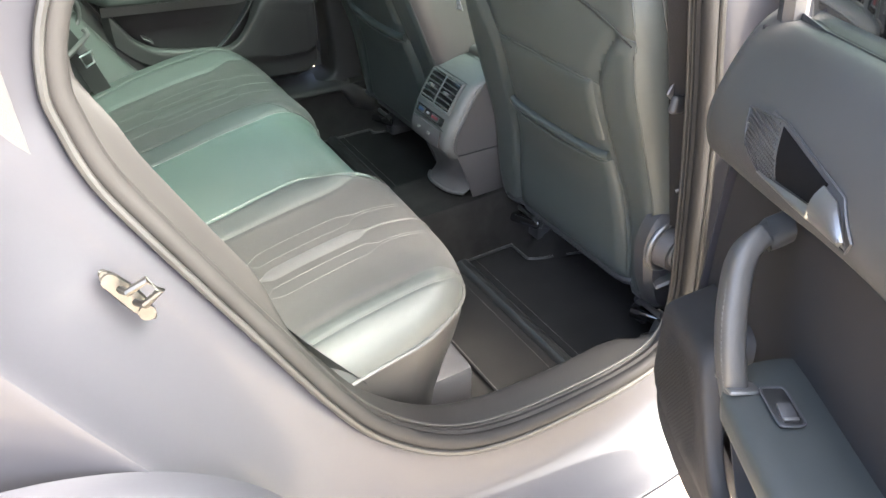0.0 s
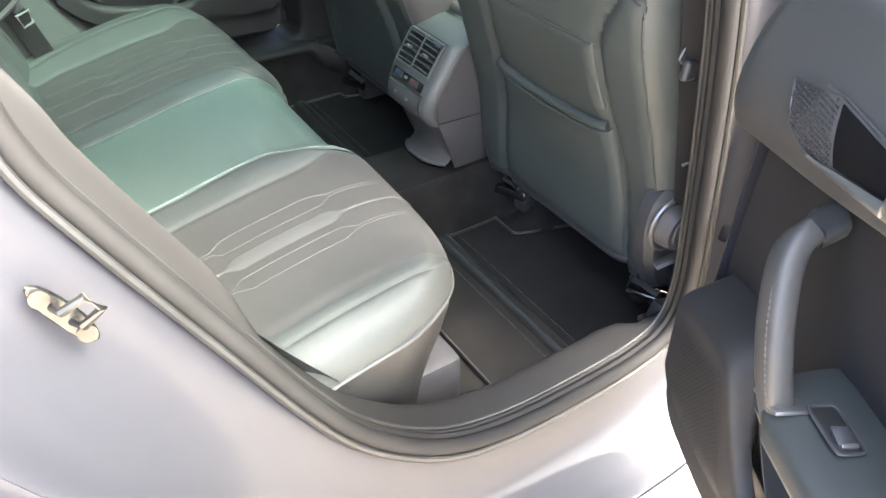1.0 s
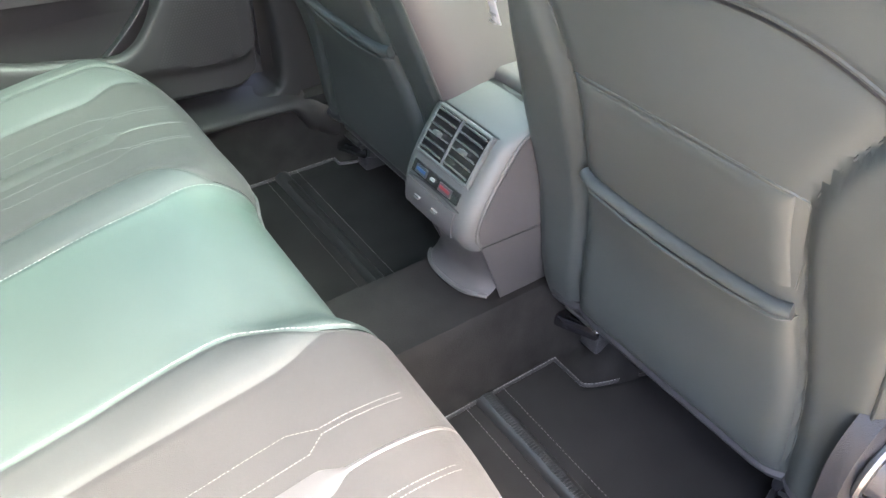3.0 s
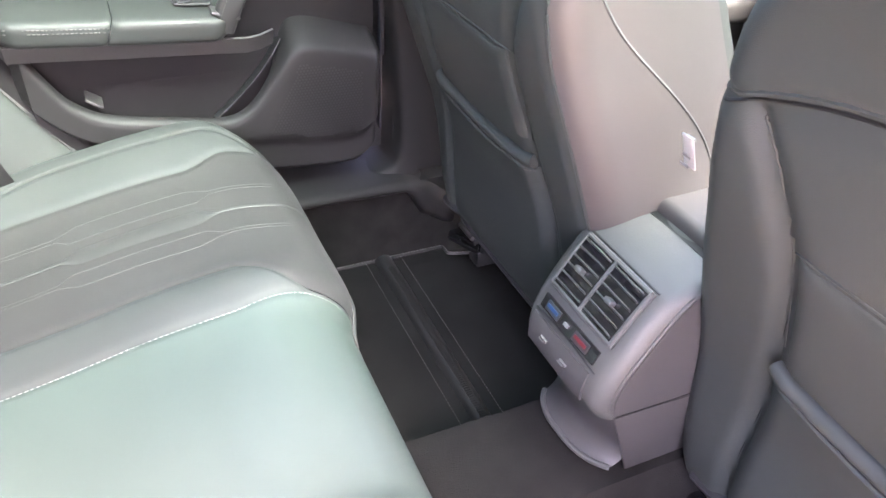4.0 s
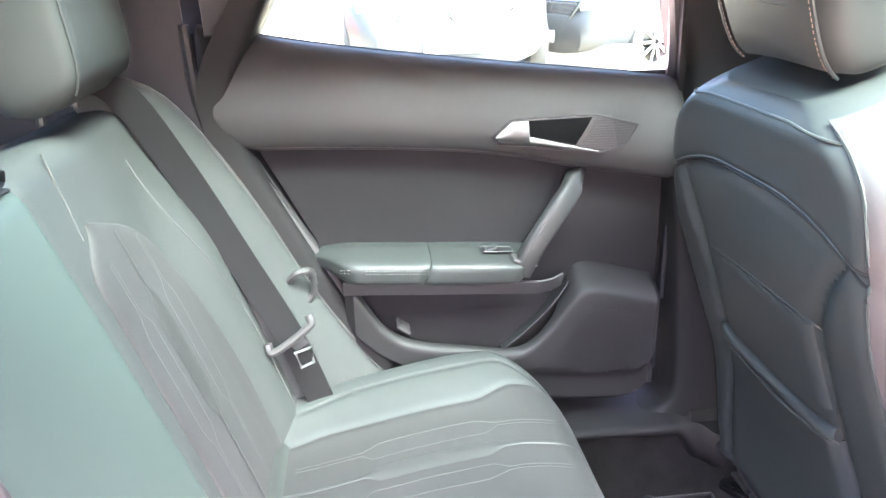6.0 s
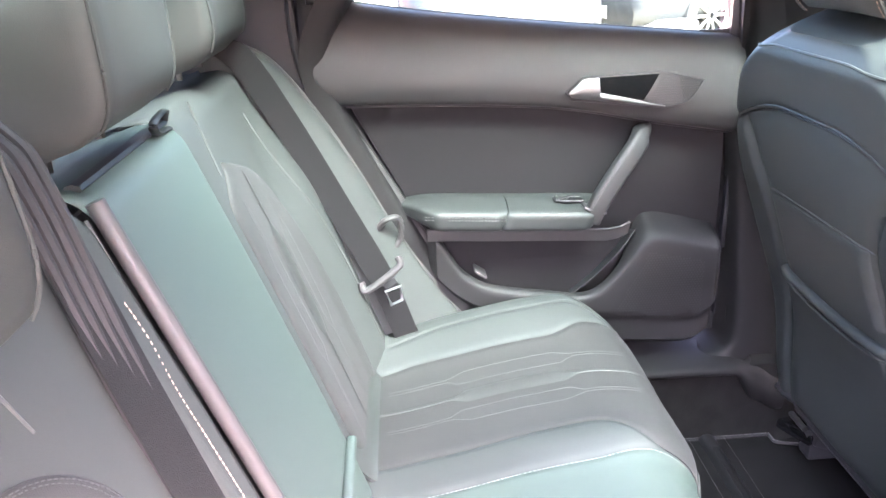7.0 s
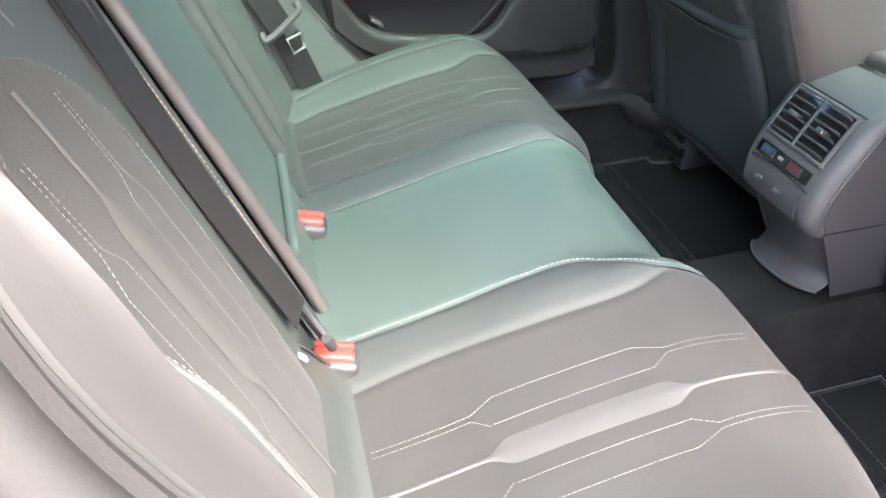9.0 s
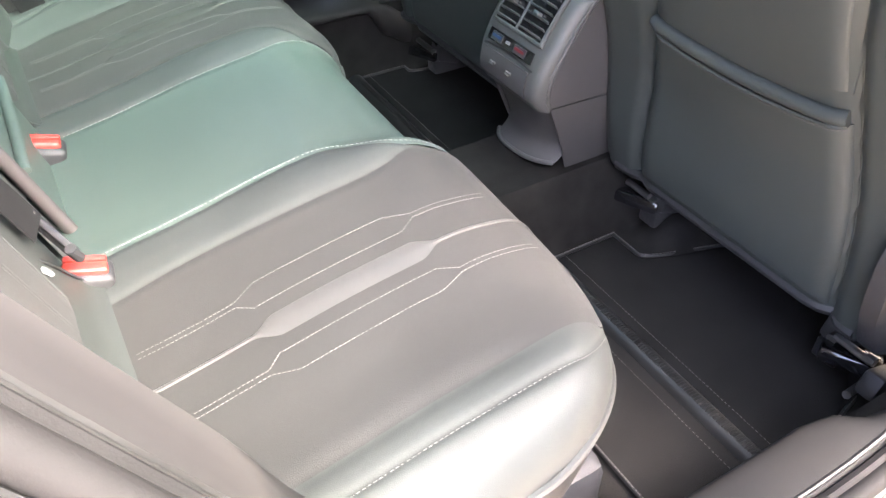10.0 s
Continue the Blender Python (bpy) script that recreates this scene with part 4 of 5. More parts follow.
    def pouch(u, v):
        h = 0.050 + 0.272 * u - (0.004 - 0.012 * (2 * v - 1) ** 2) * smooth(0.7, 1, u)
        b = (crease(h) - 0.006) * (2 * v - 1)
        e = min(0.272 * u, (1 - abs(2 * v - 1)) * 0.15)
        return P(b, h, rear(b, h) + 0.008 * math.sqrt(max(0.0, 1 - (1 - min(1, e / 0.02)) ** 2)) + 0.004 * smooth(0.6, 1, u) * (1 - (2 * v - 1) ** 2))
    part("map_pocket", sheet(pouch, lin(0, 1, 30), dense(0, 1, 36), 0.003), BLACK_LEATHER, root, "black leather map pocket")
    roll = [P(b, 0.338 - 0.010 + 0.012 * (b / 0.15) ** 2, rear(b, 0.336) + 0.004) for b in lin(-0.148, 0.148, 30)]
    part("pocket_roll", tube(roll, 0.0095, 10), BLACK_LEATHER, root, "rolled pocket edge")
    st = bmesh.new()
    edge = [pouch(1, v) for v in lin(0.01, 0.99, 40)]
    part("pocket_piping", tube([p - U * 0.001 for p in edge], 0.0028, 6), BLACK_LEATHER, root)
    add_dashes(st, [p + N * 0.0008 - U * 0.0055 for p in edge], N, 0.004, 0.002, 0.0013)
    part("stitching", st, STITCH, root)
    # headrest with a seamed cheek on each side
    loops = []
    for v in lin(-1, 1, 18):
        kw = abs(1 - abs(v) ** 5) ** 0.5
        loop = []
        for i in range(48):
            a = 2 * math.pi * i / 48
            ca, sa = math.cos(a), math.sin(a)
            b = math.copysign(abs(ca) ** 0.4, ca) * (0.128 + 0.008 * v) * (0.86 + 0.14 * kw)
            c = -0.118 + math.copysign(abs(sa) ** 0.5, sa) * 0.06 * (0.5 + 0.5 * kw)
            loop.append(P(b, 0.845 + 0.095 * v + 0.012 * (1 - (b / 0.13) ** 2) * (1 if v < 0 else 0), c))
        loops.append(loop)
    part("headrest", loft(loops), BLACK_LEATHER, root, "padded headrest")
    st = bmesh.new()
    for k in (-1, 1):
        cheek = [P(k * (0.104 + 0.006 * j / 20), 0.760 + 0.165 * j / 20, -0.0600 - 0.014 * abs(2 * j / 20 - 1) ** 4) for j in range(21)]
        part("cheek_seam", tube(cheek, 0.002, 6), BLACK_LEATHER, root)
        add_dashes(st, [p + Vector((0, -k * 0.006, 0)) + N * 0.001 for p in cheek], N, 0.0045, 0.002, 0.0018)
        part("headrest_post", tube([P(k * 0.05, 0.72, -0.12), P(k * 0.05, 0.79, -0.12)], 0.006), CHROME, root)
    part("stitching", st, STITCH_C, root)
    # lower rim, cushion, base and slide rails
    part("lower_rim", tube([P(b, 0.036, rear(b, 0.05) - 0.006) for b in lin(-0.225, 0.235, 24)], 0.012, 8), PLASTIC_D, root, "dark lower seat rim")
    part("seat_cushion", box(pose(ox + 0.30, oy, 0.47), 0.52, 0.50, 0.14, 0.05, 4), BLACK_LEATHER, root)
    for k in (-1, 1):
        part("slide_rail", box(pose(ox + 0.20, oy + k * 0.185, 0.335), 0.46, 0.04, 0.035, 0.005), PLASTIC_D, root, "black steel slide rail")
        part("rail_bolt", tube([(ox - 0.015, oy + k * 0.185, 0.365), (ox - 0.032, oy + k * 0.185, 0.365)], 0.008), SATIN, root)
        part("rail_bracket", box(pose(ox + 0.01, oy + k * 0.185, 0.365, 0, 20, 0), 0.06, 0.05, 0.05, 0.008), PLASTIC_D, root)
        part("seat_frame", tube([(ox - 0.03, oy + k * 0.20, 0.43), (ox - 0.005, oy + k * 0.185, 0.37)], 0.008), GLOSS, root)
        part("rail_catch", box(pose(ox - 0.022, oy + k * 0.215, 0.352, 0, 15, 25), 0.055, 0.08, 0.022, 0.006), GLOSS, root, "glossy black rail catch")
        part("catch_pin", tube([(ox - 0.034, oy + k * 0.215 - 0.03, 0.378), (ox - 0.034, oy + k * 0.215 + 0.025, 0.378)], 0.006, 8), SATIN, root)
    if s > 0:
        return root, P
    # recline knob and levers on the outer side
    cover = [(-0.085, 0.52), (-0.10, 0.60), (-0.085, 0.655), (-0.045, 0.675), (0.0, 0.66), (0.05, 0.60), (0.07, 0.50), (0.04, 0.44), (-0.04, 0.44)]
    cover = [(q.x, q.y) for q in spline([(x, z, 0) for x, z in cover + cover[:1]], 45)][:-1]
    part("recline_cover", prism(cover, lambda a, b, c: Vector((ox - 0.03 + a, oy - 0.235 - c, b - 0.015)), 0.035, 0.012), PLASTIC_D, root, "dark plastic recline cover")
    kx, ky, kz = ox - 0.082, oy - 0.274, 0.588
    knob = bmesh.new()
    bmesh.ops.create_cone(knob, cap_ends=True, segments=40, radius1=0.044, radius2=0.038, depth=0.03, matrix=pose(kx, ky - 0.012, kz, 90, 0, 0))
    part("recline_knob", knob, PLASTIC, root, "grey round recline knob")
    part("knob_face", prism([(0.03 * math.cos(a), 0.03 * math.sin(a)) for a in lin(0, 2 * math.pi, 28)[:-1]], lambda a, b, c: Vector((kx + a, ky - 0.027 - c, kz + b)), 0.004, 0.002), CONSOLE, root)
    part("knob_ring", tube([(kx + 0.05 * math.cos(a), ky + 0.002, kz + 0.05 * math.sin(a)) for a in lin(0, 2 * math.pi, 36)[:-1]], 0.0055, 8, True, up=(0, 1, 0)), SATIN, root)
    part("lever", tube(spline([(kx - 0.02, ky, kz - 0.085), (kx + 0.015, ky - 0.012, kz - 0.07), (kx + 0.075, ky - 0.012, kz - 0.06)], 10), 0.012, 8, flat=0.6), SATIN, root, "pale grey lever")
    part("lever", tube(spline([(kx - 0.02, ky, 0.715), (kx + 0.015, ky - 0.014, 0.735), (kx + 0.07, ky - 0.014, 0.765)], 10), 0.011, 8, flat=0.6), SATIN, root, "pale grey lever")
    return root, P


front_seat(0.872, -0.345, 0.42, -1)
seat_l, PL = front_seat(0.832, 0.345, 0.437, 1)
tag = thing("seat_tag", "small white label with grey bars on the seat side", "label")
q = Vector((0.672, -0.0765, 0.908))
part("tag_sheet", box(Matrix.Translation(q) @ pose(0, 0, 0, 0, -20, 0), 0.002, 0.015, 0.036, 0.0006), WHITE, tag)
for k in range(4):
    part("bar", box(Matrix.Translation(q) @ pose(-0.0014, 0, -0.013 + 0.009 * k, 0, -20, 0), 0.001, 0.011, 0.003), BAR, tag)
tag = thing("seat_tag", "small pale label low on the seat back edge", "label")
q = Vector((0.748, 0.283, 0.507))
part("tag_sheet", box(Matrix.Translation(q) @ pose(0, 0, 0, 0, -20, 0), 0.002, 0.014, 0.03, 0.0006), WHITE, tag)
for k in range(3):
    part("bar", box(Matrix.Translation(q) @ pose(-0.0014, 0, -0.008 + 0.008 * k, 0, -20, 0), 0.001, 0.01, 0.003), BAR, tag)

# front seat belt on the door pillar
belt = thing("seat_belt", "black front seat belt hanging beside the pillar", "seat belt", "seat belts")
line = spline([(0.64, -0.635, 1.25), (0.705, -0.633, 1.0), (0.755, -0.632, 0.80), (0.80, -0.63, 0.62), (0.86, -0.625, 0.40)], 24)
part("webbing", strap(line, (0.9, -0.5, 0.25), 0.04), WEBBING, belt)
part("tongue", box(pose(0.735, -0.628, 0.885, 0, 15, 15), 0.055, 0.014, 0.03, 0.006, 3), PLASTIC_D, belt, "black belt tongue")
part("tongue_plate", box(pose(0.725, -0.622, 0.90, 0, 40, 15), 0.05, 0.004, 0.02, 0.001), SATIN, belt)
part("floor_anchor", box(pose(0.84, -0.61, 0.355, 0, 20, 0), 0.06, 0.03, 0.04, 0.008), PLASTIC_D, belt)
part("anchor_bolt", tube([(0.84, -0.595, 0.38), (0.84, -0.582, 0.38)], 0.008), SATIN, belt)
part("anchor_rod", tube([(0.79, -0.60, 0.35), (0.845, -0.59, 0.325)], 0.006), PLASTIC_D, belt)


# ---------- centre console ----------
console = thing("centre_console", "grey centre console with rear air vents and climate panel", "console")
W = 0.089
CY = 0.012          # the console's middle
side_line = [(0.80, 0.738), (0.765, 0.736), (0.74, 0.731), (0.721, 0.723), (0.704, 0.711), (0.683, 0.682), (0.663, 0.650), (0.649, 0.622), (0.641, 0.595), (0.642, 0.57), (0.655, 0.55)]
face = spline([(x, 0, z) for x, z in side_line], 40)


def console_fn(i, v):
    p = face[i]
    b = (2 * v - 1)
    roundx = 0.024 * smooth(2, 10, i) * (1 - math.sqrt(max(0, 1 - max(0, (abs(b) - 0.78) / 0.22) ** 2)))
    w = W * (1 - 0.05 * smooth(22, 40, i))
    return (p.x + roundx + 0.004 * b * b, CY + w * b, p.z - 0.004 * b * b - 0.008 * max(0, (abs(b) - 0.8) / 0.2) ** 2 * smooth(12, 4, i))


part("rear_face", sheet(console_fn, list(range(41)), dense(0, 1, 36)), CONSOLE, console, "grey plastic rear face")
for k in (-1, 1):
    part("side_wall", sheet(lambda u, v: (console_fn(int(v * 40), 1)[0] + (1.25 - face[int(v * 40)].x) * u, CY + k * (W - 0.0015 - 0.004 * smooth(0.55, 1, v)), console_fn(int(v * 40), 1)[2]), lin(0, 1, 10), lin(0, 1, 20), 0.003), PLASTIC, console, "grey console side")
    part("side_edge", tube([Vector(console_fn(i, 0.5 + 0.498 * k)) + Vector((0, 0, 0.0005)) for i in range(4, 40)], 0.0022, 6), CONSOLE, console)
    part("lower_side", sheet(lambda u, v: (0.672 + 0.055 * v * (1 - u) + 0.53 * u, CY + k * (W - 0.004 + 0.004 * math.sin(3 * v) - 0.012 * v), 0.552 - 0.135 * v), lin(0, 1, 8), lin(0, 1, 8), 0.003), PLASTIC, console, "lower console side")
    part("side_joint", tube([(0.675 + 0.13 * u, CY + k * (W - 0.002), 0.553 - 0.004 * u) for u in lin(0, 1, 8)], 0.0016, 6), RUBBER, console)
foot = spline([(0.660, 0, 0.552), (0.676, 0, 0.525), (0.688, 0, 0.495), (0.692, 0, 0.47), (0.684, 0, 0.452), (0.672, 0, 0.442)], 20)
part("foot", sheet(lambda i, v: (foot[i].x + 0.026 * abs(2 * v - 1) ** 3, CY + (0.083 - 0.004 * i / 20) * (2 * v - 1), foot[i].z - 0.012 * v), list(range(21)), lin(0, 1, 18), -0.004), PLASTIC, console, "smooth grey foot panel")
part("foot_lip", tube([(foot[20].x + 0.026 * abs(b) ** 3 - 0.003, CY + 0.079 * b, 0.442 - 0.006 * (b + 1)) for b in lin(-1, 1, 20)], 0.0038, 8), CONSOLE, console)
part("lid", box(pose(0.976, CY, 0.73), 0.38, 2 * W * 0.97, 0.045, 0.014, 4), PALE_LEATHER, console, "padded armrest lid")
part("lid_gap", box(pose(0.784, CY, 0.722), 0.016, 2 * W * 0.95, 0.03), RUBBER, console)


def on_face(b, k):
    """A place on the console's rear face: across, and along its line from top (0) to bottom (1), with the way out of it."""
    i = k * 40
    lo = min(39, int(i))
    p = face[lo].lerp(face[lo + 1], i - lo)
    t = (face[lo + 1] - face[lo]).normalized()
    n = Vector((t.z, 0, -t.x))
    if n.x > 0:
        n = -n
    return Vector((p.x + 0.004 * (b / W) ** 2, CY + b, p.z - 0.004 * (b / W) ** 2)), n, t


def face_rect(b0, b1, k0, k1, lift, seg=8):
    def fn(u, v):
        p, n, t = on_face(b0 + (b1 - b0) * v, k0 + (k1 - k0) * u)
        return p + n * lift
    return sheet(fn, lin(0, 1, seg), lin(0, 1, 4), 0.003)


# two air vents with slats, under a rim and a dividing bar
part("vent_frame", face_rect(-0.065, 0.065, 0.385, 0.605, 0.0012), CONSOLE, console)
for s in (-1, 1):
    b0, b1 = (0.0035, 0.058) if s > 0 else (-0.058, -0.0035)
    part("vent_recess", face_rect(b0, b1, 0.402, 0.59, 0.002), GLOSS, console, "dark vent recess")
    for k in range(6):
        kk = 0.416 + k * 0.032
        p, n, t = on_face(0, kk)
        q = Matrix.Translation(p + n * 0.0045 + Vector((0, (b0 + b1) / 2, 0))) @ pose(0, 0, 0, 0, 62, 0)
        part("vent_slat", box(q, 0.0085, b1 - b0 - 0.003, 0.0016, 0.0005, 1), CONSOLE, console)
    for k in range(5):
        bb = b0 + (b1 - b0) * (0.12 + 0.19 * k)
        a, n, t = on_face(bb, 0.405)
        c, n2, t2 = on_face(bb, 0.585)
        part("vent_blade", tube([a + n * 0.0028, c + n2 * 0.0028], 0.0011, 5), PLASTIC_D, console)
    p, n, t = on_face((b0 + b1) / 2, 0.50)
    part("vent_tab", box(Matrix.Translation(p + n * 0.010) @ pose(0, 0, 0, 0, 35, 0), 0.011, 0.013, 0.007, 0.002), SATIN, console, "silver vent tab")
for (a, b) in (((-0.061, 0.396), (0.061, 0.396)), ((-0.061, 0.596), (0.061, 0.596)), ((-0.061, 0.396), (-0.061, 0.596)), ((0.061, 0.396), (0.061, 0.596)), ((0, 0.396), (0, 0.596))):
    pts = []
    for k in lin(0, 1, 8):
        p, n, t = on_face(a[0] + (b[0] - a[0]) * k, a[1] + (b[1] - a[1]) * k)
        pts.append(p + n * 0.003)
    part("vent_rim", tube(pts, 0.0034, 8), CONSOLE, console)
# a fine joint above the vents, the climate panel and sockets
joint = [on_face(b, 0.372) for b in lin(-0.066, 0.066, 10)]
part("face_joint", tube([p + n * 0.0005 for p, n, t in joint], 0.0012, 5), RUBBER, console)
part("climate_panel", face_rect(-0.058, 0.056, 0.638, 0.698, 0.003), GLOSS, console, "glossy black climate panel")
for b, mat, w in ((0.03, BLUE, 0.022), (0.0, BAR, 0.008), (-0.03, REDMARK, 0.022)):
    part("panel_mark", face_rect(b - w / 2, b + w / 2, 0.658, 0.672, 0.0065, 3), mat, console)
for b in (-0.03, 0.03):
    part("panel_key", face_rect(b - 0.014, b + 0.014, 0.648, 0.688, 0.0052, 4), PLASTIC_D, console, "small climate key")
part("socket_panel", face_rect(-0.06, 0.06, 0.735, 0.885, 0.003), PLASTIC, console, "grey socket panel")
joint = [on_face(b, 0.725 - 0.012 * math.cos(b / 0.06 * 1.5)) for b in lin(-0.064, 0.064, 12)]
part("face_joint", tube([p + n * 0.001 for p, n, t in joint], 0.0012, 5), RUBBER, console)
for b in (-0.022, 0.022):
    part("socket_mark", face_rect(b - 0.006, b + 0.007, 0.790, 0.800, 0.0062, 3), STITCH, console)
    part("socket_mark", face_rect(b - 0.001, b + 0.009, 0.806, 0.812, 0.0062, 3), STITCH, console)

# ---------- doors ----------
HINGE = Vector((0.78, -0.80, 0))
pad_low = curve1([(-0.12, 1.026), (0.12, 1.017), (0.31, 1.003), (0.405, 0.988), (0.50, 0.967), (0.64, 0.941), (0.70, 0.93)])
win_z = curve1([(-0.12, 1.218), (-0.03, 1.20), (0.10, 1.178), (0.35, 1.146), (0.66, 1.112)])
lip_z = curve1([(0.08, 0.80), (0.105, 0.775), (0.128, 0.735), (0.15, 0.702), (0.195, 0.671), (0.313, 0.647), (0.384, 0.638), (0.42, 0.654), (0.46, 0.70), (0.494, 0.742), (0.52, 0.751), (0.561, 0.744), (0.625, 0.726), (0.68, 0.712)])
bottom_z = curve1([(0.08, 0.69), (0.14, 0.61), (0.20, 0.55), (0.28, 0.52), (0.42, 0.512), (0.56, 0.503), (0.60, 0.503), (0.63, 0.518), (0.65, 0.55), (0.66, 0.60)])
PAD = spline([(0.0, 0.704, 0), (0.015, 0.688, 0), (0.05, 0.679, 0), (0.12, 0.673, 0), (0.22, 0.668, 0), (0.33, 0.667, 0), (0.45, 0.670, 0), (0.65, 0.681, 0), (0.86, 0.699, 0), (0.97, 0.718, 0), (1.0, 0.735, 0)], 50)


def pad_y(x, z):
    """How far out from the middle the upper pad's face lies."""
    k = min(0.999, max(0.0, (z - pad_low(x)) / (win_z(x) - pad_low(x))))
    for a, b in zip(PAD, PAD[1:]):
        if a.x <= k <= b.x:
            return a.y + (b.y - a.y) * (k - a.x) / max(1e-6, b.x - a.x)
    return PAD[-1].y


def door(name, label, side):
    root = thing(name, label, "car door", "rear doors")
    flip = side < 0
    xe, xu = (0.678, 0.708) if flip else (0.672, 0.69)      # where the insert and the upper pad end ahead

    def add(nm, bm, mat, lab="", parent=None):
        return part(nm, mirrored(bm) if flip else bm, mat, parent or root, lab)

    def upper_fn(i, t):
        k, y = PAD[i].x, PAD[i].y
        z_guess = 1.02 + 0.18 * k
        x = rear_x(z_guess) + (xu - rear_x(z_guess)) * t
        z = pad_low(x) + (win_z(x) - pad_low(x)) * k
        return (x, y + 0.012 * smooth(0.97, 1, t) + 0.008 * smooth(0.012, 0, t), z)
    add("upper_pad", sheet(upper_fn, list(range(51)), [0.0, 0.01, 0.02] + lin(0.04, 0.96, 40) + [0.975, 0.985, 1.0]), SOFT, "soft grey upper door pad")
    # middle insert and the strip behind it
    split = lambda z: 0.045 + (z - 0.851) * -0.555
    add("insert", sheet(lambda u, v: (split(1.02 - 0.30 * u) + 0.003 + (xe - split(1.02 - 0.30 * u)) * v, 0.712 - 0.004 * math.sin(math.pi * u) + 0.02 * smooth(0.97, 1, v), (pad_low((xe - 0.012) * v - 0.03) + 0.012) * (1 - u) + 0.70 * u), lin(0, 1, 14), lin(0, 0.95, 24) + [0.97, 0.985, 1.0]), INSERT_D, "dark fabric door insert")
    add("trim_strip", sheet(lambda u, v: (rear_x(1.03 - 0.29 * u) + 0.004 + (split(1.03 - 0.29 * u) - 0.006 - rear_x(1.03 - 0.29 * u)) * v, 0.690 - 0.006 * math.sin(math.pi * v) + 0.02 * (smooth(0.94, 1, v) + smooth(0.06, 0, v)), 1.03 - 0.29 * u), lin(0, 1, 20), [0, 0.03, 0.06] + lin(0.15, 0.85, 5) + [0.93, 0.97, 1.0]), PLASTIC, "grey trim strip")
    add("strip_gap", tube([(split(z) - 0.002, 0.7, z) for z in lin(0.74, 1.015, 20)], 0.0028, 6, up=(0, 1, 0)), RUBBER)
    if not flip:
        add("front_gap", tube([(0.674, 0.708, z) for z in lin(0.70, 0.95, 12)], 0.004, 6, up=(0, 1, 0)), RUBBER)
    # thin rubber-black tube along the pad's underside: its shadow put in as shape
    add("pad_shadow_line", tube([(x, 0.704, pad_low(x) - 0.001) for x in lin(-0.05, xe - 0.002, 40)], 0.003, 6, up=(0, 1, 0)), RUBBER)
    # lower panel with map pocket rim and loudspeaker pod
    rim = spline([(-0.03, 0.674, 0), (-0.002, 0.671, 0), (0.001, 0.666, 0), (-0.001, 0.658, 0), (-0.006, 0.652, 0), (-0.014, 0.650, 0)], 15)
    pod = spline([(0.034, 0.708, 0), (0.022, 0.685, 0), (0.010, 0.662, 0), (0.002, 0.6515, 0), (-0.005, 0.648, 0), (-0.014, 0.647, 0)], 15)
    fold_z = curve1([(0.08, 0.72), (0.14, 0.655), (0.204, 0.622), (0.397, 0.60), (0.611, 0.585), (0.66, 0.62)])

    def face_y(x):
        b = smooth(0.44, 0.50, x)
        return 0.650 * (1 - b) + 0.647 * b

    def lower_fn(i, t):
        x = 0.085 + (0.660 - 0.085) * t
        top, bot = lip_z(x), bottom_z(x)
        b = smooth(0.44, 0.50, x)
        side_in = 0.035 * smooth(0.636, 0.66, x) ** 2 + 0.02 * smooth(0.10, 0.085, x)
        sq = min(1, (top - bot) / 0.1)
        if i <= 15:
            o = rim[i].lerp(pod[i], b)
            return (x, o.y + side_in, top + o.x * sq)
        z0, fz = top - 0.014 * sq, max(bot + 0.012, fold_z(x))
        fz = min(fz, z0 - 0.004)
        if i <= 21:
            return (x, face_y(x) + side_in + 0.003 * (i - 15) / 6, z0 + (fz - z0) * (i - 15) / 6)
        k = (i - 21) / 8
        return (x, face_y(x) + side_in + 0.003 + 0.013 * smooth(0, 0.2, k) + 0.03 * smooth(0.8, 1, k), fz + (bot - fz) * k)
    add("lower_panel", sheet(lower_fn, list(range(30)), lin(0, 0.93, 70) + lin(0.935, 1.0, 14)), LOWER, "dark grey lower panel with map pocket")
    add("pocket_back", sheet(lambda u, v: (0.09 + 0.42 * u, 0.706 + 0.012 * v, 0.60 + 0.20 * v), lin(0, 1, 8), lin(0, 1, 6)), INSERT_D, "dark pocket recess")
    add("pocket_end", sheet(lambda u, v: (0.366 + 0.118 * v + 0.05 * v * (1 - v), 0.672 + 0.04 * u, 0.634 + 0.128 * v - 0.012 * u), lin(0, 1, 4), lin(0, 1, 10), 0.002), PLASTIC_D)
    add("pocket_divider", box(pose(0.185, 0.69, 0.688, 0, 35, 0), 0.028, 0.04, 0.005, 0.002), PLASTIC)
    dots = bmesh.new()
    for a in range(34):
        for c in range(30):
            x, z = 0.42 + 0.0058 * a + 0.0029 * (c % 2), 0.592 + 0.005 * c
            if x > 0.445 + (z - 0.60) * 0.5 and z < 0.722 - (x - 0.52) * 0.22 and x < 0.622 and z > fold_z(x) + 0.008:
                v = [dots.verts.new((x + 0.0022 * math.cos(q), face_y(x) - 0.0006, z + 0.0022 * math.sin(q))) for q in lin(0, 2 * math.pi, 5)[:-1]]
                dots.faces.new(v)
    add("grille_perforation", dots, RUBBER, "fine dark loudspeaker holes")
    # armrest: padded rear half, smooth front half
    sec = spline([(0.710, 0.008, 0), (0.68, 0.009, 0), (0.645, 0.004, 0), (0.627, -0.001, 0), (0.6195, -0.008, 0), (0.619, -0.020, 0), (0.622, -0.034, 0), (0.634, -0.040, 0), (0.67, -0.041, 0), (0.710, -0.041, 0)], 36)
    rest_z = curve1([(0.03, 0.838), (0.08, 0.841), (0.234, 0.832), (0.355, 0.825), (0.43, 0.820)])

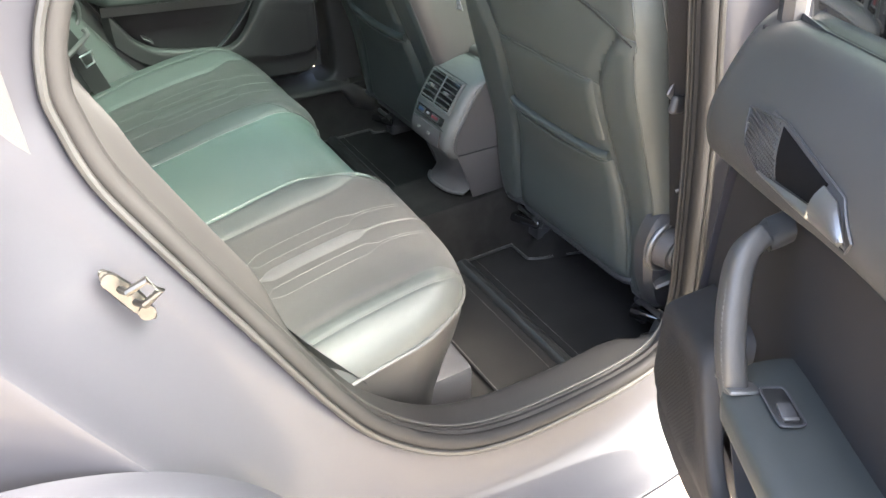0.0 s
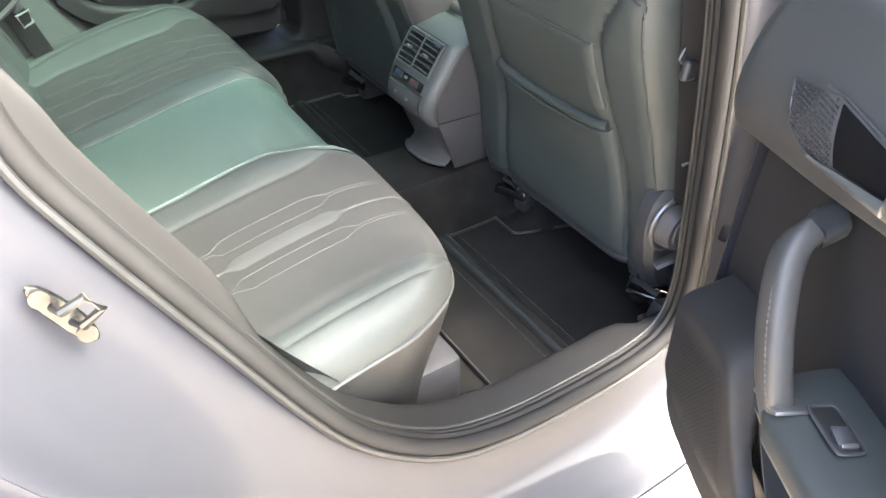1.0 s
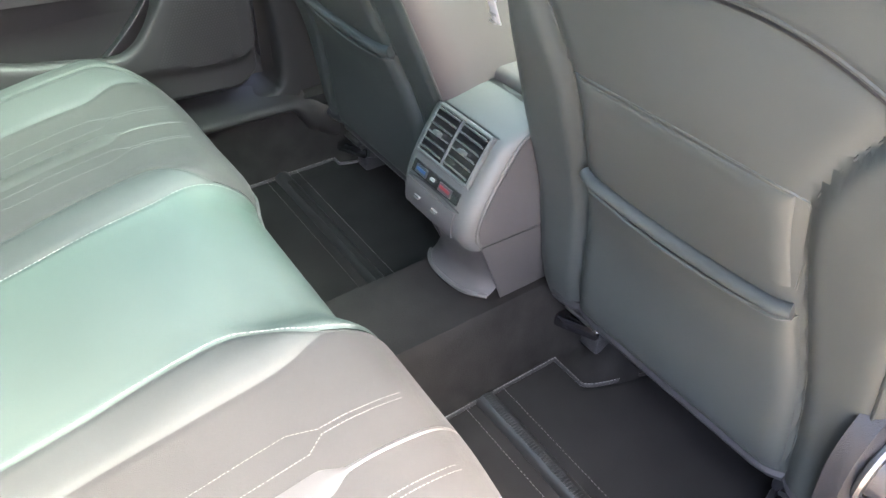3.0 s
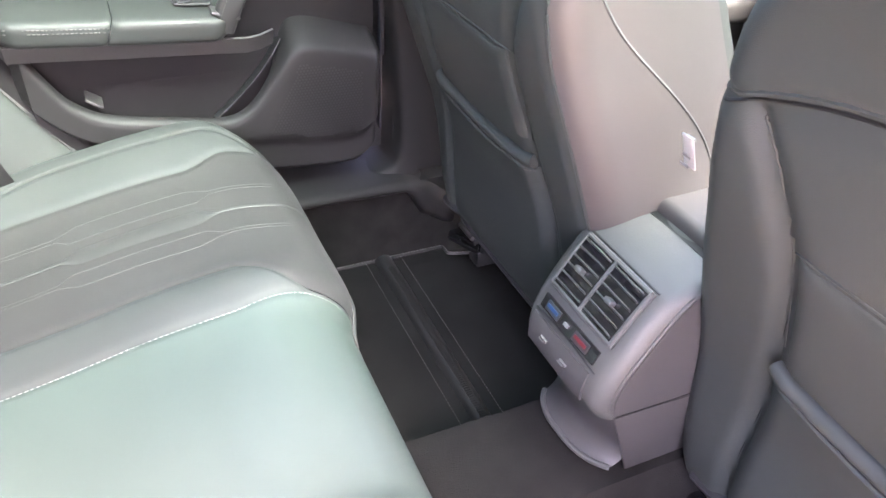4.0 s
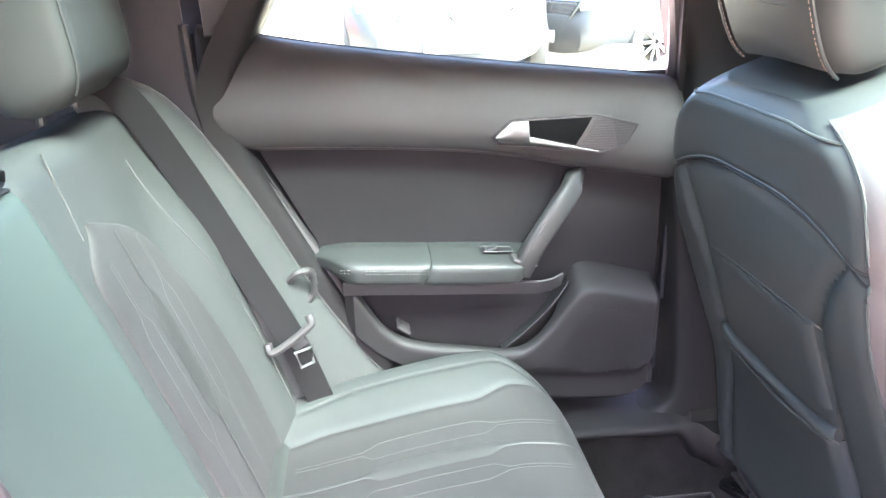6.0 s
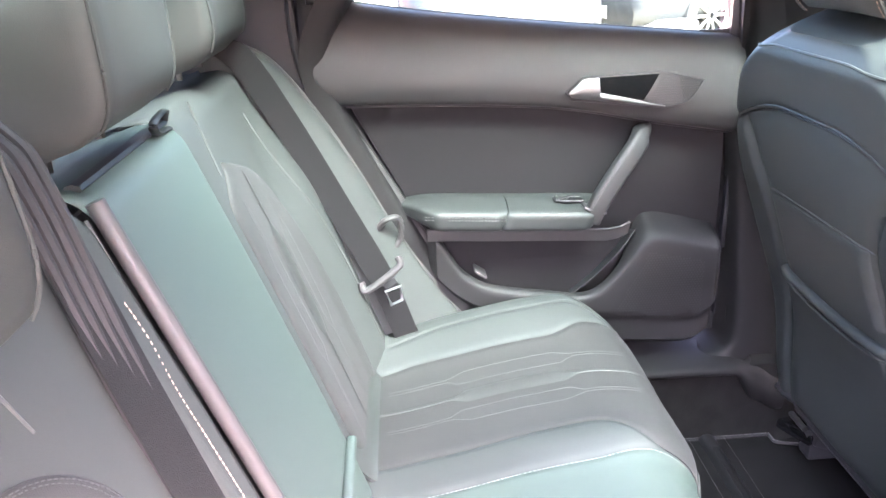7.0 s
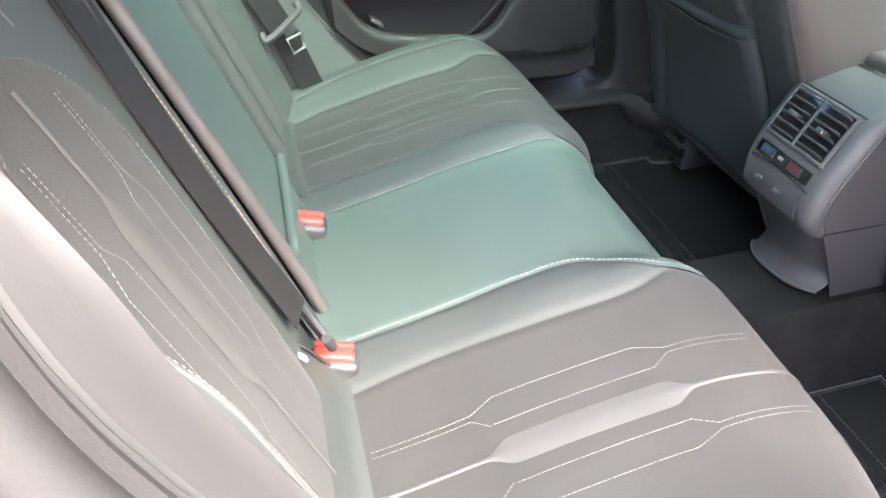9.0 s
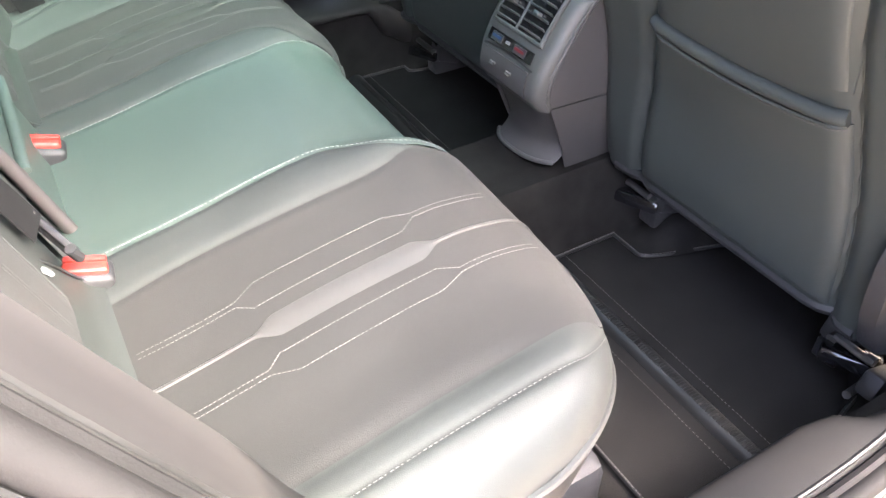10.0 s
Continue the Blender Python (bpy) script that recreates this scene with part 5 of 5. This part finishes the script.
    def rest(x0, x1, mat, nm, lab):
        loops = []
        for x in lin(x0, x1, 24):
            g = smooth(0.025, 0.11, x) * (1 - 0.55 * smooth(0.385, 0.43, x))
            end = 1 - 0.35 * (smooth(x0 + 0.004, x0, x) + smooth(x1 - 0.004, x1, x)) * 0.15
            loops.append([Vector((x + 0.35 * min(0, sec[i].y) * smooth(0.1, 0.2, x), 0.710 - (0.710 - sec[i].x) * (0.25 + 0.75 * g) * end, rest_z(x) + sec[i].y * (0.45 + 0.55 * g))) for i in range(37)])
        add(nm, loft(loops), mat, lab)
    rest(0.03, 0.2335, REST, "armrest_pad", "padded stitched armrest")
    rest(0.235, 0.425, REST, "armrest_front", "smooth armrest front with window switch")
    st = bmesh.new()
    for dz in (-0.010, -0.0155):
        add_dashes(st, [(0.082 + 0.146 * k / 20, 0.6182 + 0.006 * smooth(0.35, 0, k / 20), rest_z(0.082 + 0.146 * k / 20) + dz) for k in range(21)], (0, -1, 0), 0.004, 0.002, 0.0014)
    add("stitching", st, STITCH, "pale stitching")
    add("armrest_lower", sheet(lambda u, v: (0.085 + 0.385 * u, 0.640 + 0.014 * v + 0.03 * smooth(0.9, 1, u), rest_z(0.085 + 0.385 * u) - 0.038 - 0.028 * v), lin(0, 1, 16), lin(0, 1, 4), 0.004), PLASTIC)
    sw = add("window_switch", box(pose(0.350, 0.664, 0.8345, 0, 4, 0), 0.052, 0.024, 0.003, 0.001), RUBBER, "black window switch well")
    add("switch_rim", tube([(0.350 + 0.027 * math.copysign(abs(math.cos(q)) ** 0.3, math.cos(q)), 0.664 + 0.013 * math.copysign(abs(math.sin(q)) ** 0.3, math.sin(q)), 0.8365 - 0.07 * 0.027 * math.copysign(abs(math.cos(q)) ** 0.3, math.cos(q))) for q in lin(0, 2 * math.pi, 33)[:-1]], 0.0016, 6, True), PLASTIC_D, "", sw)
    add("switch_key", box(pose(0.340, 0.664, 0.8385, 0, -14, 0), 0.02, 0.016, 0.005, 0.002), PLASTIC_D, "", sw)
    add("switch_edge", box(pose(0.330, 0.664, 0.8395, 0, -14, 0), 0.004, 0.015, 0.005, 0.001), SATIN, "", sw)
    # pull grip
    gp = spline([(0.388, 0.640, 0.80), (0.405, 0.630, 0.845), (0.438, 0.632, 0.898), (0.472, 0.650, 0.938), (0.494, 0.70, 0.952)], 24)
    loops = []
    for i, p in enumerate(gp):
        d = (gp[min(i + 1, 24)] - gp[max(i - 1, 0)]).normalized()
        s = Vector((0, 1, 0)).cross(d).normalized() if abs(d.y) < 0.9 else Vector((1, 0, 0.3)).normalized()
        t = d.cross(s)
        loops.append([p + s * 0.018 * math.copysign(abs(math.cos(a)) ** 0.6, math.cos(a)) + t * 0.013 * math.copysign(abs(math.sin(a)) ** 0.6, math.sin(a)) for a in lin(0, 2 * math.pi, 20)[:-1]])
    add("pull_grip", loft(loops), SOFT, "leather-wrapped pull grip")
    st = bmesh.new()
    add_dashes(st, [p + Vector((-0.009, -0.0128, 0.004)) for p in gp[2:19]], (0, -1, 0), 0.004, 0.002, 0.0014)
    add("stitching", st, STITCH)
    add("grip_base", box(pose(0.393, 0.638, 0.824, 0, 18, 0), 0.044, 0.032, 0.005, 0.002), SATIN, "satin grip base")
    # handle surround, black sheet for the shaded recess, lever and grille
    at_pad = lambda a, b, c: Vector((a, pad_y(a, b) - c, b))

    def patch(poly, lift, depth, n=10):
        """A panel that follows the pad's face, inside the outline of four corners."""
        (ax, az), (bx, bz), (cx, cz), (dx, dz) = poly
        def fn(u, v):
            x = (ax * (1 - v) + bx * v) * (1 - u) + (dx * (1 - v) + cx * v) * u
            z = (az * (1 - v) + bz * v) * (1 - u) + (dz * (1 - v) + cz * v) * u
            return at_pad(x, z, lift)
        return sheet(fn, lin(0, 1, n), lin(0, 1, n), depth)
    bez = add("handle_bezel", patch([(0.372, 1.0575), (0.545, 1.0585), (0.556, 1.000), (0.351, 1.0205)], 0.0016, 0.002), PLASTIC, "grey handle surround")
    hexa = [(0.343, 1.034), (0.374, 1.0585), (0.515, 1.060), (0.592, 1.041), (0.566, 1.008), (0.525, 0.997), (0.352, 1.0185)]
    line = []
    for (ax, az), (bx, bz) in zip(hexa, hexa[1:] + hexa[:1]):
        line += [at_pad(ax + (bx - ax) * k / 6, az + (bz - az) * k / 6, 0.0012) for k in range(6)]
    add("bezel_edge", tube(line, 0.0016, 6, True, up=(0, 1, 0)), PLASTIC_D, "", bez)
    # no hollow here: the recess's shade is put into a flat black sheet
    add("handle_recess", patch([(0.402, 1.056), (0.511, 1.0565), (0.482, 1.013), (0.402, 1.031)], 0.0032, 0.001), BLACK_METAL, "flat black sheet for the shaded handle recess", bez)
    lever = bmesh.new()
    bar = [(0.347, 1.033, 1.0335), (0.353, 1.0235, 1.040), (0.375, 1.0195, 1.0555), (0.401, 1.0160, 1.0555), (0.403, 1.0157, 1.031), (0.44, 1.0095, 1.022), (0.48, 1.0035, 1.0115), (0.522, 0.9985, 1.001)]
    add_grid(lever, lambda i, v: at_pad(bar[i][0], bar[i][1] + (bar[i][2] - bar[i][1]) * v, 0.003 + 0.009 * math.sin(math.pi * min(1, max(0, 0.12 + 0.76 * v))) * (1 - 0.75 * smooth(4, 7, i))), list(range(8)), lin(0, 1, 8), 0.003)
    add("handle_lever", lever, SATIN, "satin door release lever", bez)
    gr = bmesh.new()
    for a in range(22):
        for b in range(14):
            x, z = 0.492 + 0.0042 * a + 0.0021 * (b % 2), 1.055 - 0.0042 * b
            if x > 0.518 - (1.056 - z) * 0.65 and x < 0.588 - abs(z - 1.04) * 0.7 - (0.06 * max(0, z - 1.042) / 0.015) and z > 1.0 + (x - 0.5) * 0.1:
                add_box(gr, Matrix.Translation(at_pad(x, z, 0.0024)), 0.002, 0.0014, 0.002)
    add("grille_perforation", gr, PLASTIC_D, "", bez)
    # window, frame, outer skin
    add("window_pane", sheet(lambda u, v: (-0.06 + 0.70 * u - 0.03 * v, 0.745 - 0.085 * v, win_z(-0.06 + 0.70 * u) - 0.03 + (1.43 - win_z(-0.06 + 0.70 * u) + 0.03) * v), lin(0, 1, 10), lin(0, 1, 6)), GLASS, "tinted window pane")
    add("window_seal", tube([(x, 0.738, win_z(x) - 0.003) for x in lin(-0.05, 0.67, 20)], 0.005, 6), RUBBER, "black window seal")
    add("window_frame", tube(spline([(0.672, 0.735, 1.09), (0.66, 0.715, 1.22), (0.62, 0.68, 1.36), (0.57, 0.665, 1.42), (0.3, 0.655, 1.45), (0.0, 0.66, 1.44), (-0.08, 0.68, 1.36), (-0.06, 0.715, 1.24), (-0.04, 0.735, 1.18)], 40), 0.016, 8), PLASTIC_D, "black window frame")
    add("quarter_trim", prism([(-0.098, 1.20), (-0.045, 1.20), (-0.038, 1.22), (-0.05, 1.44), (-0.10, 1.44)], lambda a, b, c: Vector((a, 0.71 - 0.1 * max(0, b - 1.25) - c, b)), 0.02, 0.004), PLASTIC_D, "dark corner trim")
    add("outer_skin", sheet(lambda u, v: (rear_x(0.45 + 0.65 * v) - 0.03 + (xe + 0.05 - rear_x(0.45 + 0.65 * v)) * u, 0.865 - 0.03 * abs(2 * v - 1.1) ** 2 - 0.05 * smooth(0.8, 1, v), 0.43 + 0.65 * v), lin(0, 1, 10), lin(0, 1, 14), 0.004), PAINT, "light grey painted outer skin")
    add("door_edge", sheet(lambda u, v: (rear_x(0.5 + 0.7 * v) - 0.018, 0.70 + 0.15 * u, 0.5 + 0.7 * v), lin(0, 1, 4), lin(0, 1, 14), 0.003), PAINT, "painted door edge")
    add("inner_shell", sheet(lambda u, v: (rear_x(0.5 + 0.7 * v) - 0.01 + (xe + 0.02 - rear_x(0.5 + 0.7 * v)) * u, 0.735, 0.5 + 0.62 * v), lin(0, 1, 6), lin(0, 1, 14), 0.003), PLASTIC_D)
    add("hinge_edge", sheet(lambda u, v: (xe + 0.02 * u, 0.705 + 0.14 * u, 0.55 + 0.55 * v), lin(0, 1, 4), lin(0, 1, 8), 0.003), PAINT)
    return root


door("rear_door", "closed rear door with grey trim, armrest and satin release lever", 1)
d2 = door("rear_door", "open rear door with grey trim, stitched grip and window switch", -1)
d2.matrix_world = Matrix.Translation(HINGE + Vector((-0.048, 0.005, -0.004))) @ pose(0, 0, 0, 0, 0, 60.4) @ Matrix.Translation(-HINGE)

part("door_gap_seal", tube([(rear_x(z) - 0.009, 0.682, z) for z in lin(0.56, 1.22, 40)], 0.008, 8, up=(0, 1, 0)), RUBBER, car, "black rubber door seal")

# left sill ledge with the carpet wall under it
ledge = spline([(0.735, 0.478, 0), (0.70, 0.474, 0), (0.65, 0.470, 0), (0.634, 0.465, 0), (0.629, 0.457, 0), (0.633, 0.449, 0), (0.645, 0.446, 0)], 24)
part("sill_trim", sheet(lambda x, i: (x, ledge[i].x, ledge[i].y - 0.02 * (x - 0.5) - (0.012 + 0.055 * max(0, (i - 8) / 16)) * smooth(0.695, 0.745, x) - 0.03 * smooth(0.74, 0.80, x)), lin(0.30, 0.69, 12) + lin(0.695, 0.805, 16), list(range(25))), TRIM, car, "smooth grey sill trim")

# front door trim beyond the front seat
fd = thing("front_door", "closed front door trim with a grip, far beyond the front seat", "car door")
part("door_panel", sheet(lambda u, v: (0.84 + 0.95 * u, 0.70 + 0.03 * smooth(0.7, 1, v) - 0.02 * math.exp(-((v - 0.62) / 0.1) ** 2), 0.42 + 0.66 * v), lin(0, 1, 8), lin(0, 1, 24), -0.02), PLASTIC, fd, "grey front door panel")
part("armrest", box(pose(1.2, 0.66, 0.74), 0.55, 0.09, 0.06, 0.02, 3), SOFT, fd)
part("pull_grip", tube(spline([(1.12, 0.63, 0.76), (1.17, 0.62, 0.82), (1.24, 0.63, 0.90), (1.28, 0.70, 0.93)], 20), 0.017, 10), SOFT, fd, "grey pull grip")
part("grip_base", box(pose(1.11, 0.64, 0.765), 0.05, 0.035, 0.01, 0.003), SATIN, fd)
part("map_pocket", box(pose(1.2, 0.665, 0.56), 0.6, 0.06, 0.12, 0.02, 3), PLASTIC, fd)
part("window_pane", sheet(lambda u, v: (0.88 + 0.72 * u - 0.2 * v * u, 0.74 - 0.08 * v, 1.07 + 0.36 * v), lin(0, 1, 6), lin(0, 1, 6)), CLEAR, fd, "tinted window pane")
part("outer_skin", box(pose(1.3, 0.83, 0.7), 0.98, 0.05, 0.7, 0.02), PAINT, fd)
part("centre_pillar", sheet(lambda u, v: (0.70 + 0.29 * u - 0.05 * smooth(0.7, 1.4, v), 0.715 - 0.05 * smooth(1.0, 1.45, v) + 0.012 * smooth(0.15, 0, u) - 0.01 * u, v), lin(0, 0.15, 6) + lin(0.2, 1, 8), lin(0.42, 1.46, 20), -0.02), TRIM, car, "grey centre pillar trim")

# ---------- door striker and check strap ----------
striker = thing("door_striker", "bare metal door striker bolted to the painted jamb", "door striker")
m = Matrix.Translation((-0.11, -0.695, 0.908)) @ pose(0, 0, 0, 0, -30, 0) @ pose(0, 0, 0, -14, 0, 0) @ Matrix.Scale(0.88, 4)
part("plate", prism([(0.012 * math.cos(a), 0.043 * math.sin(a)) for a in lin(0, 2 * math.pi, 20)[:-1]], lambda a, b, c: m @ Vector((a, -c, b)), 0.005, 0.002), CHROME, striker, "steel striker plate")
for dz in (-0.029, 0.027):
    part("bolt", tube([m @ Vector((0, -0.004, dz)), m @ Vector((0, -0.009, dz))], 0.0085, 12), CHROME, striker)
part("loop", tube([m @ Vector(p) for p in ((0.0, -0.004, 0.012), (0.01, -0.03, 0.012), (0.034, -0.033, 0.010), (0.036, -0.032, -0.010), (0.012, -0.03, -0.012), (0.0, -0.004, -0.012))], 0.0042, 8), CHROME, striker, "worn steel striker loop")
part("hinge_pillar", sheet(lambda u, v: (0.75 + 0.09 * u, -0.755 - 0.10 * u, 0.28 + 0.85 * v), lin(0, 1, 4), lin(0, 1, 10), 0.004), PAINT, car, "grey painted hinge pillar")
strap_ob = thing("check_strap", "black door check strap bolted to the pillar", "door check")
part("bracket", box(pose(0.742, -0.752, 0.672, 0, 30, 20), 0.04, 0.02, 0.026, 0.005), BLACK_METAL, strap_ob)
for dz in (-0.008, 0.008):
    part("bolt", tube([(0.735, -0.762, 0.672 + dz), (0.732, -0.77, 0.672 + dz)], 0.006, 10), RUBBER, strap_ob)
part("arm", tube([(0.735, -0.765, 0.665), (0.735, -0.80, 0.65), (0.74, -0.84, 0.62)], 0.006, 8), BLACK_METAL, strap_ob)

# ---------- parked cars outside ----------
def parked_car(name, label, paint, m, facing=True):
    root = thing(name, label, "car", "parked cars")
    root.matrix_world = m
    body = curve1([(-2.1, 0.60), (-1.9, 0.86), (-1.0, 0.93), (0.9, 0.92), (1.5, 0.84), (1.95, 0.72), (2.12, 0.52)])
    half = curve1([(-2.12, 0.70), (-1.8, 0.86), (0, 0.90), (1.6, 0.87), (2.0, 0.74), (2.15, 0.60)])
    loops = []
    for x in lin(-2.1, 2.12, 40):
        h, w = body(x), half(x)
        loop = []
        for i in range(24):
            a = 2 * math.pi * i / 24
            ca, sa = math.cos(a), math.sin(a)
            loop.append((x, math.copysign(abs(ca) ** 0.5, ca) * w, 0.22 + (h - 0.22) * 0.5 * (1 + math.copysign(abs(sa) ** 0.5, sa))))
        loops.append(loop)
    part("body", loft(loops), paint, root)
    cab = []
    for z, x0, x1, w in ((0.86, -1.85, 1.05, 0.80), (1.1, -1.55, 0.65, 0.72), (1.38, -1.1, 0.1, 0.60), (1.44, -0.9, -0.1, 0.52)):
        loop = []
        for i in range(24):
            a = 2 * math.pi * i / 24
            ca, sa = math.cos(a), math.sin(a)
            loop.append(((x0 + x1) / 2 + math.copysign(abs(ca) ** 0.5, ca) * (x1 - x0) / 2, math.copysign(abs(sa) ** 0.5, sa) * w, z))
        cab.append(loop)
    part("cabin_glass", loft(cab), GLOSS, root, "dark cabin glass")
    for sx in (-1.35, 1.35):
        for sy in (-1, 1):
            wheel = part("wheel", tube([(sx + 0.26 * math.cos(a), sy * 0.80, 0.32 + 0.26 * math.sin(a)) for a in lin(0, 2 * math.pi, 32)[:-1]], 0.075, 8, True, flat=1.3, up=(0, 1, 0)), TYRE, root, "black tyre")
            disc = bmesh.new()
            for k in range(10):
                a = 2 * math.pi * k / 10
                add_tube(disc, [(sx + 0.03 * math.cos(a), sy * 0.87, 0.32 + 0.03 * math.sin(a)), (sx + 0.21 * math.cos(a), sy * 0.87, 0.32 + 0.21 * math.sin(a))], 0.017, 6)
            add_tube(disc, [(sx + 0.215 * math.cos(a), sy * 0.87, 0.32 + 0.215 * math.sin(a)) for a in lin(0, 2 * math.pi, 32)[:-1]], 0.016, 6, True, up=(0, 1, 0))
            part("rim", disc, SATIN, wheel, "ten-spoke alloy rim")
    # nose
    part("grille", prism([(-0.55, 0.72), (0.55, 0.72), (0.36, 0.50), (-0.36, 0.50)], lambda a, b, c: Vector((2.03 + c - (b - 0.5) * 0.25, a, b)), 0.06, 0.02), GLOSS, root, "black honeycomb grille")
    mesh = bmesh.new()
    for a in range(-9, 10):
        for b in range(5):
            y, z = a * 0.055 + 0.0275 * (b % 2), 0.525 + b * 0.04
            if abs(y) < 0.34 + (z - 0.5) * 0.8:
                add_tube(mesh, [(2.092 - (z - 0.5) * 0.25, y + 0.02 * math.cos(q), z + 0.017 * math.sin(q)) for q in lin(0, 2 * math.pi, 6)[:-1]], 0.004, 4, True, up=(1, 0, 0))
    part("grille_mesh", mesh, PLASTIC, root)
    part("grille_edge", tube([(2.06, -0.57, 0.74), (2.09, -0.37, 0.49), (2.09, 0.37, 0.49), (2.06, 0.57, 0.74)], 0.012, 6), SATIN, root)
    part("badge", prism([(-0.06, 0.70), (0, 0.66), (0.06, 0.70), (0.03, 0.60), (0, 0.57), (-0.03, 0.60)], lambda a, b, c: Vector((2.10 + c - (b - 0.5) * 0.25, a, b)), 0.02), CHROME, root, "plain bronze badge")
    part("number_plate", box(pose(2.15, 0, 0.38), 0.02, 0.52, 0.12, 0.006), BAR, root, "grey blank number plate")
    for sy in (-1, 1):
        part("headlamp", box(pose(1.93, sy * 0.62, 0.68, 0, 15, sy * 28), 0.12, 0.32, 0.10, 0.03, 3), LAMP, root)
        part("fog_lamp", box(pose(2.02, sy * 0.62, 0.44, 0, 0, sy * 25), 0.06, 0.12, 0.12, 0.02), LAMP, root)
        part("bumper_blade", tube([(2.08, sy * 0.30, 0.36), (2.0, sy * 0.62, 0.34), (1.85, sy * 0.80, 0.40)], 0.018, 6), SATIN, root)
        part("tail_lamp", box(pose(-2.02, sy * 0.62, 0.75, 0, 0, 0), 0.1, 0.4, 0.1, 0.02), REDMARK, root)
    return root


parked_car("parked_car", "black parked car facing the window, with a honeycomb grille", CARBLACK, pose(0.93, 7.75, 0.26, 0, 0, -90))
parked_car("parked_car", "black parked car with silver ten-spoke wheels", CARBLACK, pose(3.95, 8.2, 0.16, 0, 0, 205))
parked_car("parked_car", "red parked car standing at the back of the row", CARRED, pose(-2.2, 9.6, 0.26, 0, 0, -90))
kerb = thing("kerb_block", "low white concrete kerb block between parked cars", "kerb")
part("block", box(pose(2.2, 7.3, 0.36, 0, 0, -50), 1.9, 0.32, 0.24, 0.05), CONCRETE_PALE, kerb)
fence = thing("wall", "pale low boundary wall behind the parked cars", "wall", kind="structure")
part("wall_body", box(pose(0, 16, 0.8), 40, 0.3, 1.2, 0.02), CARWHITE, fence)
